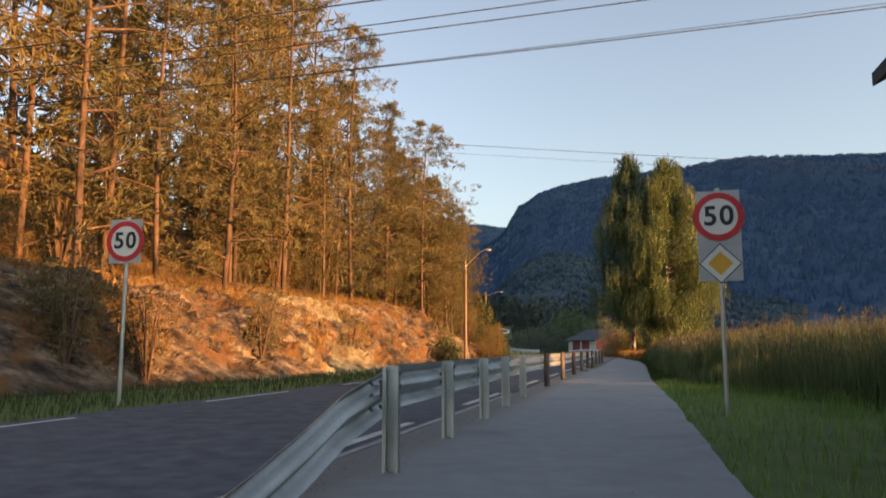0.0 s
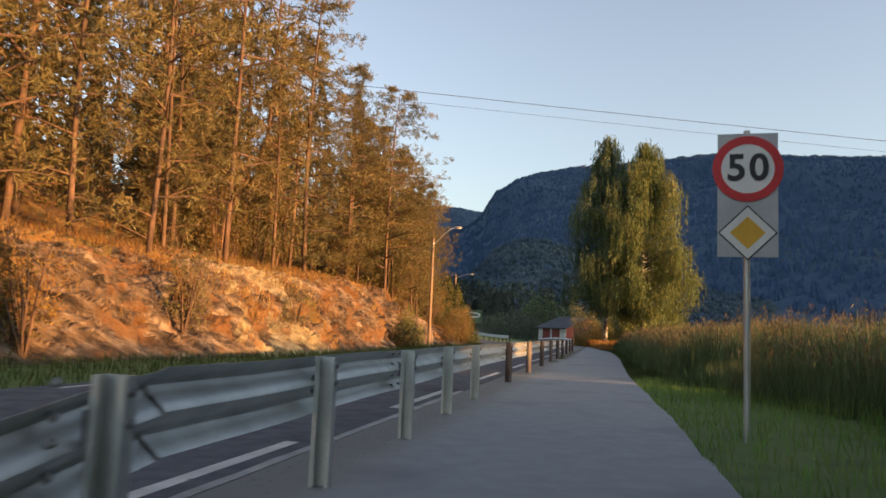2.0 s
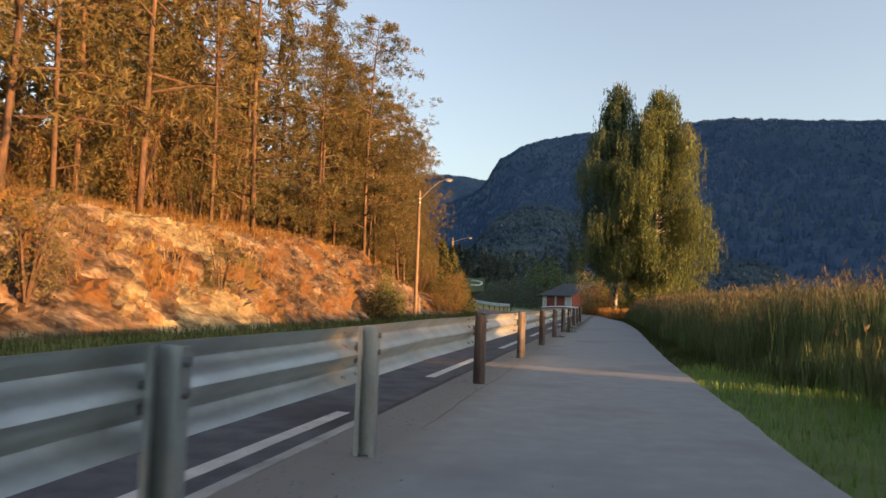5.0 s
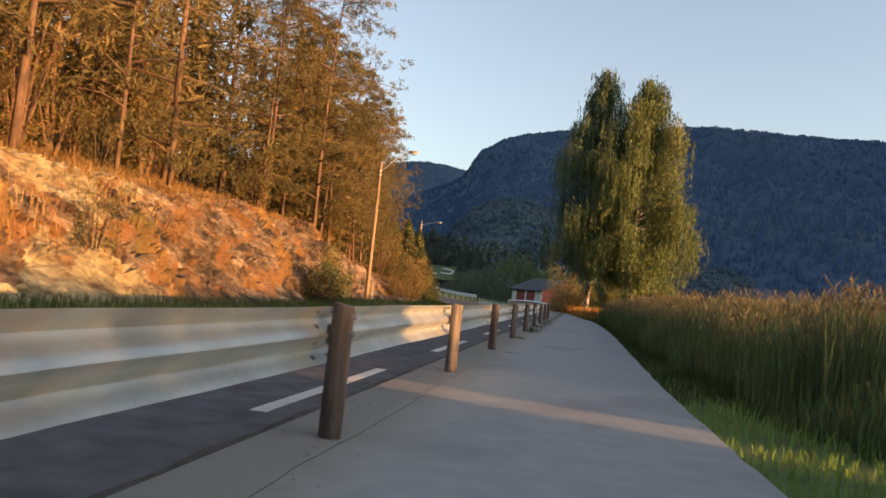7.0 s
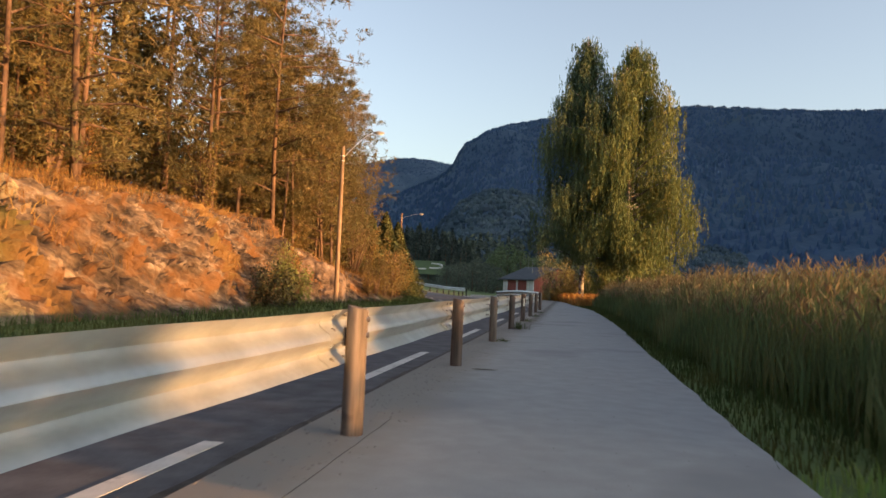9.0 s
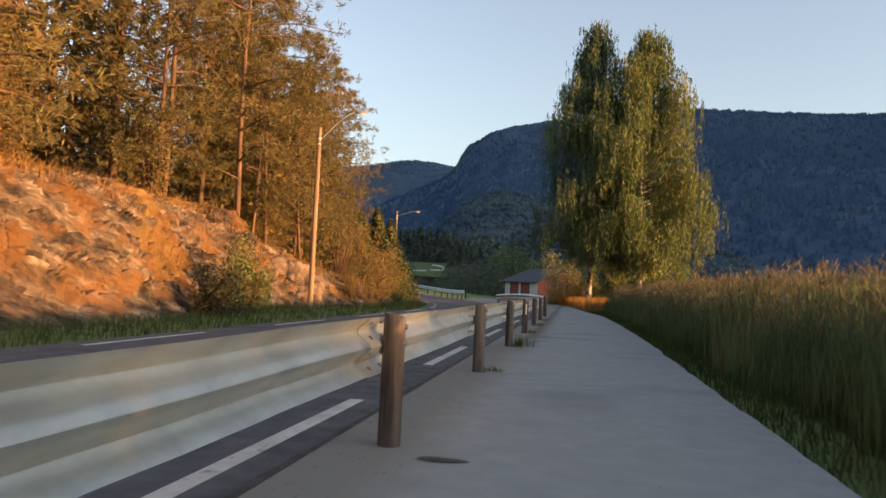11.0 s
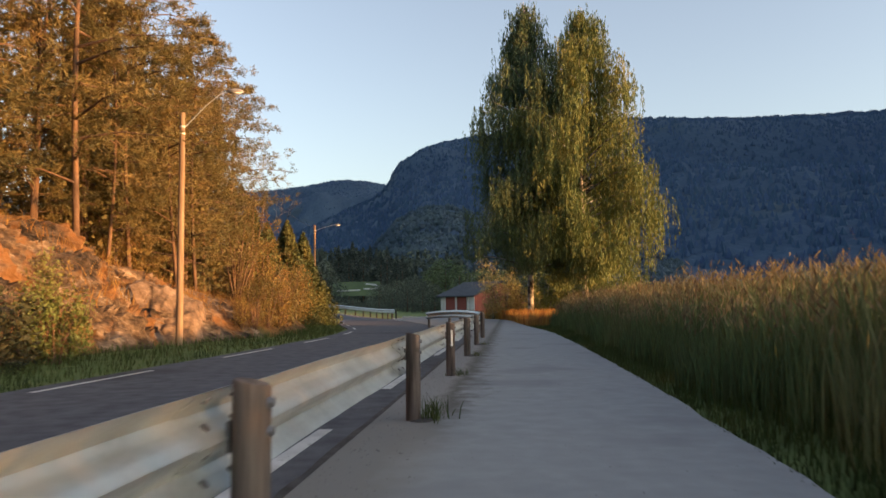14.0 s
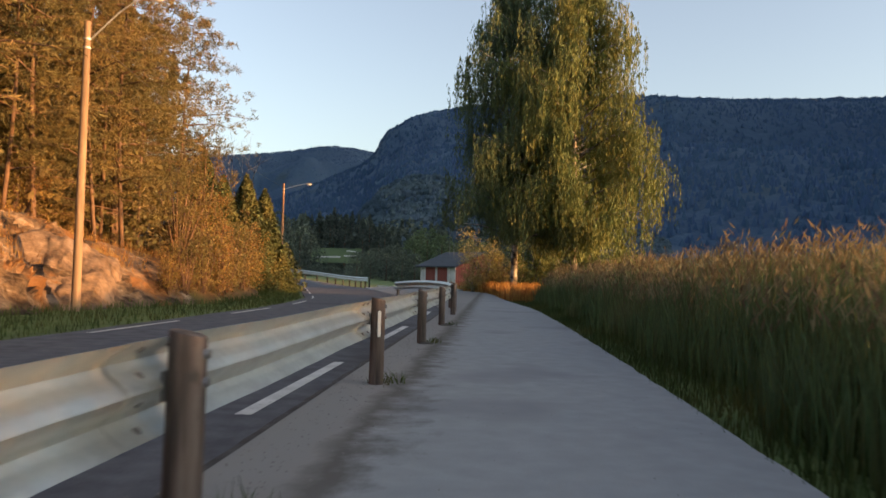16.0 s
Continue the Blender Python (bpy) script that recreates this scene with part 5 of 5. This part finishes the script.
def build_spruces():
    kind = far_tree_meshes(140, 5.6, 4.1, True, 5200, 0.24, SPRUCE)
    bushy = bush_meshes(66, 2.1, 1.7, BIRCH_LEAVES, PINE_BARK, 2600, 0.10, 0.7)
    plant("bush", "leafy olive green bush in front of the rock", "bush", bushy, pose(-7.7, 23.2, -0.1, 0, 0, 20) @ Matrix.Diagonal((0.86, 0.86, 1.0, 1)), "bushes at the rock's foot", "stem")
    # Added dark bush in place of the shaded hollow in the rock.
    dark = bush_meshes(67, 1.5, 1.6, HOLLOW_SHADE, PINE_BARK, 2400, 0.10, 0.9)
    plant("bush", "low dark bush standing in for a shaded hollow in the rock", "bush", dark, pose(-7.55, 21.2, -0.1, 0, 0, 70), "bushes at the rock's foot", "stem")
    for x, y, s in ((-11.4, 50.2, 0.95), (-9.9, 48.2, 0.42), (-12.8, 48.2, 0.95), (-10.8, 51.3, 0.93), (-10.3, 49.6, 0.6), (-12.1, 48.9, 0.8), (-9.7, 50.9, 0.42)):
        plant("spruce", "small dark green spruce among the bushes above the road", "spruce", kind, pose(x, y, hill_z(x, y) - 0.1, 0, 0, 50 * s) @ Matrix.Scale(s, 4), "spruces on the slope")


build_spruces()


def build_boulder():
    """The broken end of the rock wall behind the wooden pole: a block cut by many flat faces."""
    rng = np.random.default_rng(15)
    cuts = unit(np.concatenate([rng.normal(size=(22, 3)), np.array([[1, 0.1, 0.15], [0.2, 1, 0.1], [0.25, 0.3, 1], [0.9, 0.6, 0.2]])]))
    away = np.concatenate([rng.uniform(0.86, 1.12, 22), np.array([0.78, 0.86, 0.86, 0.9])])
    bm = bmesh.new()
    bmesh.ops.create_icosphere(bm, subdivisions=6, radius=1.0)
    for v in bm.verts:
        n = v.co.normalized()
        d = cuts @ np.array(n)
        k = float(np.min(np.where(d > 0.05, away / np.maximum(d, 0.05), 9.0)))
        d2, _ = noise.voronoi(n * 4.5 + Vector((1, 6, 3)))
        k = min(k, 1.25) + 0.05 * (d2[1] - d2[0]) + 0.03 * noise.noise(n * 9) + 0.06 * noise.noise(n * 3)
        v.co = Vector((n.x * 1.45 * k, n.y * 2.5 * k, n.z * 1.65 * k))
    t = thing("boulder", "broken pale pinkish rock outcrop beside the wooden pole", "boulder", at=pose(-9.75, 32.3, -0.1, 0, 0, 8))
    part("rock", bm, BOULDER, t)


build_boulder()


def build_far_forest():
    rng = np.random.default_rng(130)
    vs, fs, base = [], [], 0
    for i in range(360):
        d, az = rng.uniform(210, 520), rng.uniform(-12, 14)
        x, y = 5 + d * math.sin(radians(az)), 10 + d * math.cos(radians(az))
        h, w = rng.uniform(8, 15), rng.uniform(4, 7.5)
        con = rng.uniform() < 0.6
        n = 78
        t = rng.uniform(0.02, 1, n) ** (1.25 if con else 0.9)
        prof = (1 - t) ** 0.9 if con else np.sin(np.pi * np.clip(t * 0.85 + 0.12, 0, 1)) ** 0.6
        a = rng.uniform(0, 2 * np.pi, n)
        q = w / 2 * prof * rng.uniform(0.3, 1.1, n) ** 0.5
        c = np.stack([x + np.cos(a) * q, y + np.sin(a) * q, 0.085 * max(0, d - 200) - 1 + t * h], 1)
        ways = unit(rng.normal(size=(n, 3)))
        v, f = quads_at(c, rng.uniform(1.2, 2.4, n), rng.uniform(0.8, 1.5, n), ways, unit(np.cross(ways, rng.normal(size=(n, 3)))))
        vs.append(v)
        fs.append(f + base)
        base += len(v)
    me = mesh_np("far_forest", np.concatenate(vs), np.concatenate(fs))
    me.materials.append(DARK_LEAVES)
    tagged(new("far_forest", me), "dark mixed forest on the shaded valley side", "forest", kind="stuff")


build_far_forest()


def build_far_lawn():
    slope = lambda y: 3.2 + (y - 191) * 0.29
    v = []
    for i in range(13):
        for j in range(9):
            v.append((-4.5 + i * 0.9, 191 + j * 1.5, slope(191 + j * 1.5) + 0.15 * z_noise(i, j, 0.5)))
    me = mesh_np("lawn", v, grid_faces(13, 9)[:, ::-1], True)
    me.materials.append(LAWN)
    ob = new("lawn", me)
    tagged(ob, "small bright green sloping lawn beyond the bend", "lawn", kind="structure")
    # white kerb walls: a straight one and one that curls round the end of the drive
    bend = [(4.2 + 1.5 * math.sin(t), 198.1 - 1.9 * math.cos(t)) for t in np.linspace(0.15, math.pi - 0.3, 11)]
    for line in ([(-3.4 + 0.4 * k, 194.6 + 0.06 * k) for k in range(14)], [(2.6 + 0.4 * k, 196.3 - 0.05 * k) for k in range(4)] + bend + [(4.2 - 0.4 * k, 200.1 + 0.1 * k) for k in range(4)]):
        w = thing("low_wall", "low white wall at the edge of the far lawn", "wall", at=RFI)
        bm = bmesh.new()
        inner, outer = offset_line(line, -0.1), offset_line(line, 0.1)
        ring = [[bm.verts.new((x, y, slope(y) + h)) for (x, y), h in ((p, -0.4), (p, 0.24), (q, 0.24), (q, -0.4))] for p, q in zip(inner, outer)]
        for p, q in zip(ring, ring[1:]):
            for k in range(4):
                bm.faces.new((p[k], p[(k + 1) % 4], q[(k + 1) % 4], q[k]))
        bm.faces.new(ring[0])
        bm.faces.new(ring[-1][::-1])
        bmesh.ops.recalc_face_normals(bm, faces=bm.faces)
        part("wall", bm, WHITE_WOOD, w)


build_far_lawn()


# ---- grass and reeds ----
def reed_front(y):
    return lerp(y, [(-40, 6.0), (-8, 5.7), (-4, 5.0), (-1.5, 4.4), (0.5, 3.7), (4, 3.1), (12, 2.85), (26, 2.95), (37, 3.0), (42, 2.7), (47, 2.5)])


def build_reeds():
    rng = np.random.default_rng(90)

    def scatter(n, y0, y1, d0, d1):
        y = rng.uniform(y0, y1, n)
        x = np.array([reed_front(a) for a in y]) + rng.uniform(d0, d1, n) + 0.25 * np.sin(y * 1.3) * rng.uniform(0, 1, n)
        q = y + 0.28 * x
        keep = (np.abs(q - 2.42) > 0.36) & (q < 46.5)
        return x[keep], y[keep]

    xs, ys = [], []
    for n, y0, y1, d0, d1 in ((17000, -22, 47, 0.0, 1.2), (11000, -22, 47, 1.0, 3.0), (20000, -30, 52, 3.0, 10.0)):
        x, y = scatter(n, y0, y1, d0, d1)
        xs.append(x)
        ys.append(y)
    x, y = np.concatenate(xs), np.concatenate(ys)
    depth = x - np.array([reed_front(a) for a in y])
    wave = 0.10 * np.sin(y * 0.9) + 0.08 * np.sin(y * 2.3 + x) + 0.05 * np.sin(y * 5.1)
    h = (0.55 + 0.58 * np.clip(depth / 0.8, 0, 1) + 0.52 * np.clip((depth - 1) / 4.5, 0, 1) + wave) * rng.uniform(0.7, 1.18, len(x))
    q = y + 0.28 * x
    h = h * np.where((q > 2.2) & (q < 4.9), 0.5, 1.0) * np.where((q > 7.4) & (q < 9.6), 0.82, 1.0) * np.where((q > 9.6) & (q < 13.5), 0.93, 1.0) * np.where((q > -3.0) & (q < 1.9) & (depth > 2), 1.2, 1.0) * np.where((q > 4.8) & (q < 7.5), 1.10, 1.0)
    bed = obj("reed_bed", blades_mesh("reed_bed", rng, x, y, np.full(len(x), -0.08), h, np.where(depth > 3, 0.034, 0.022), 0.28), REED)
    tagged(bed, "dense bed of tall green and gold reeds beside the path", "reeds", kind="stuff")
    # Gold plumes thicken farther along, standing in for sunlit reed tops.
    pick = rng.uniform(0, 1, len(x)) < np.interp(y, [16, 30], [0.22, 0.5]) * ((depth > 0.35) & (h > 0.7))
    c = np.repeat(np.stack([x[pick], y[pick], h[pick] - 0.06], 1), 4, 0)
    c += rng.normal(size=c.shape) * np.array([0.035, 0.035, 0.08])
    pl = obj("reed_plumes", leaves_mesh("reed_plumes", rng, c, 0.15, 0.022, droop=1.4), PLUME)
    tagged(pl, "golden feathery plumes on the reeds", "reeds", kind="stuff")


build_reeds()


def build_grass():
    rng = np.random.default_rng(91)
    # verge between the path and the reeds
    y = rng.uniform(-18, 46, 20000)
    edge = np.interp(y, [-80, -4, 0, 4, 9, 14, 18, 23, 28, 32, 37, 42, 48], [2.45, 2.44, 2.38, 2.33, 2.36, 2.40, 2.46, 2.46, 2.42, 2.36, 2.2, 1.75, 1.3])
    t = rng.uniform(0, 1, len(y)) ** 1.2
    x = edge - 0.03 + t * (np.array([reed_front(a) for a in y]) + 0.55 - edge)
    h = rng.uniform(0.04, 0.12, len(y)) * (0.35 + 0.65 * np.minimum(1, t * 4)) + 0.22 * t ** 3
    h = np.where(np.abs(y + 0.28 * x - 2.42) < 0.4, 0.03, h)
    mown = y < 3 + 1.2 * np.sin(x * 3)
    for pick, mat, label in ((mown, GRASS, "short green mown grass verge along the path"), (~mown, RANK_GRASS, "ragged olive grass verge along the reed bed")):
        g = obj("verge_grass", blades_mesh("verge_grass", rng, x[pick], y[pick], np.full(pick.sum(), -0.07), h[pick] + 0.05, np.full(pick.sum(), 0.012), 0.5), mat)
        tagged(g, label, "grass", kind="stuff")
    # verge between the road and the rock
    y = rng.uniform(-10, 52, 11000)
    right = np.interp(y, [-80, 30, 36, 42, 48, 55], [-5.22, -5.22, -5.45, -6.35, -8.0, -10])
    foot = np.array([lerp(a, FOOT) for a in y])
    t = rng.uniform(0, 1, len(y))
    x = right + (foot - 0.3 - right) * t
    h = rng.uniform(0.06, 0.15, len(y)) * (0.6 + 0.8 * t)
    g = obj("verge_grass", blades_mesh("verge_grass_far", rng, x, y, np.full(len(y), -0.07), h + 0.05, np.full(len(y), 0.018), 0.5), RANK_GRASS)
    tagged(g, "ragged green grass verge at the foot of the rock", "grass", kind="stuff")
    # dry grass and heather on the slope
    y = rng.uniform(-12, 56, 30000)
    w = rng.uniform(0.6, 11, len(y))
    x = np.array([lerp(a, FOOT) for a in y]) - w
    keep = (w > 2.2 + 0.8 * np.sin(y * 0.8)) | (np.sin(y * 0.55 + 1) * np.cos(w * 1.1 + y * 0.3) > 0.1) | (y > 35)
    x, y = x[keep], y[keep]
    z = np.array([hill_z(a, b) for a, b in zip(x, y)]) - 0.12
    g = obj("dry_grass", blades_mesh("dry_grass", rng, x, y, z, rng.uniform(0.14, 0.46, len(y)), np.full(len(y), 0.022), 0.8), DRY_GRASS)
    tagged(g, "rusty dry grass and heather on the rocky slope", "dry grass", kind="stuff")
    # tall dry grass where the path meets the birches, sunlight put into its orange
    y = rng.uniform(44, 66, 9000)
    edge = np.interp(y, [44, 48, 55, 60, 64, 67], [1.6, 1.3, 0.9, 0.2, -1.2, -3.4])
    x = edge + 0.1 + rng.uniform(0, 3.5, len(y)) ** 1.1
    g = obj("tall_dry_grass", blades_mesh("tall_dry_grass", rng, x, y, np.full(len(y), -0.07), rng.uniform(0.3, 0.85, len(y)), np.full(len(y), 0.03), 0.4), SUNLIT_DRY_GRASS)
    tagged(g, "tall dry grass beside the birches, coloured bright orange as sunlit", "dry grass", kind="stuff")


build_grass()


def build_weeds():
    rng = np.random.default_rng(92)
    for cx, cy, n, hh in ((0.15, 16.1, 80, 0.22), (0.10, 20.1, 60, 0.12), (0.12, 12.1, 50, 0.08), (0.15, 24.1, 60, 0.10), (0.14, 28.1, 50, 0.10)):
        x, y = cx + rng.normal(size=n) * 0.07, cy + rng.normal(size=n) * 0.10
        w = obj("weed", blades_mesh("weed", rng, x, y, np.zeros(n) - 0.01, rng.uniform(0.4, 1.0, n) * hh, np.full(n, 0.010), 0.9), RANK_GRASS)
        tagged(w, "small grass tuft growing at a guard rail post", "weed", "weeds at the posts", "stuff")


build_weeds()


def build_shoulder():
    """Loose gravel along the posts, and bare dark patches on it."""
    rng = np.random.default_rng(93)
    n = 5200
    y = rng.uniform(-14, 40, n)
    x = -0.12 + rng.normal(size=n) * 0.16
    loose = rng.uniform(0, 1, n) < 0.25
    x = np.where(loose, rng.uniform(-0.3, 2.35, n), x)
    r = rng.uniform(0.003, 0.010, n) * np.where(loose, 0.55, 1.0)
    dirs = np.array([(1, 0, 0), (0, 1, 0), (-1, 0, 0), (0, -1, 0), (0, 0, 0.7)])
    v = (np.stack([x, y, np.full(n, 0.0)], 1)[:, None, :] + dirs[None] * (r[:, None, None] * rng.uniform(0.6, 1.3, (n, 5, 1)))).reshape(-1, 3)
    i = np.arange(n)[:, None] * 5
    f = np.concatenate([i + np.array([[a, (a + 1) % 4, 4]]) for a in range(4)], 1).reshape(-1, 3)
    tagged(obj("gravel", mesh_np("gravel", v, f), GRAVEL), "loose grey gravel along the foot of the posts", "gravel", kind="stuff")

    def patch(name, label, cx, cy, a, b, z, mat, seed):
        bm = bmesh.new()
        ring = [bm.verts.new((cx + a * math.cos(t) * (1 + 0.3 * z_noise(math.cos(t), math.sin(t), 1.8, seed)), cy + b * math.sin(t) * (1 + 0.3 * z_noise(math.cos(t), math.sin(t), 2.1, seed + 3)), z)) for t in (2 * math.pi * k / 28 for k in range(28))]
        bm.faces.new(ring)
        part(name, bm, mat, PAVEMENT, label)

    patch("leaf_litter", "small dark wet leaf patch", 0.34, 7.75, 0.14, 0.055, 0.004, SOIL, 5)

    # low heaps of dark earth gathered against the last posts before the bend
    def mound(cx, cy, a, b, h, seed):
        bm = bmesh.new()
        rings = []
        for k in range(5):
            f = 1 - k / 5
            rings.append([bm.verts.new((cx + a * f * math.cos(t) * (1 + 0.25 * z_noise(math.cos(t), math.sin(t), 1.8, seed)), cy + b * f * math.sin(t) * (1 + 0.25 * z_noise(math.cos(t), math.sin(t), 2.1, seed + 3)), 0.003 + h * (1 - f * f) * (1 + 0.35 * z_noise(cx + 9 * f * math.cos(t), cy + 9 * f * math.sin(t), 1.0, seed)) if k else -0.005)) for t in (2 * math.pi * j / 20 for j in range(20))])
        for lo, hi in zip(rings, rings[1:]):
            for j in range(20):
                bm.faces.new((lo[j], lo[(j + 1) % 20], hi[(j + 1) % 20], hi[j]))
        bm.faces.new(rings[-1])
        part("soil_mound", bm, SOIL, PAVEMENT, "low heap of dark earth at a post")

    for n, (cy, a, b, h) in enumerate(((16.0, 0.11, 0.15, 0.015), (24.0, 0.12, 0.20, 0.02), (28.0, 0.13, 0.26, 0.025))):
        mound(0.07, cy, a, b, h, 20 + n)


build_shoulder()
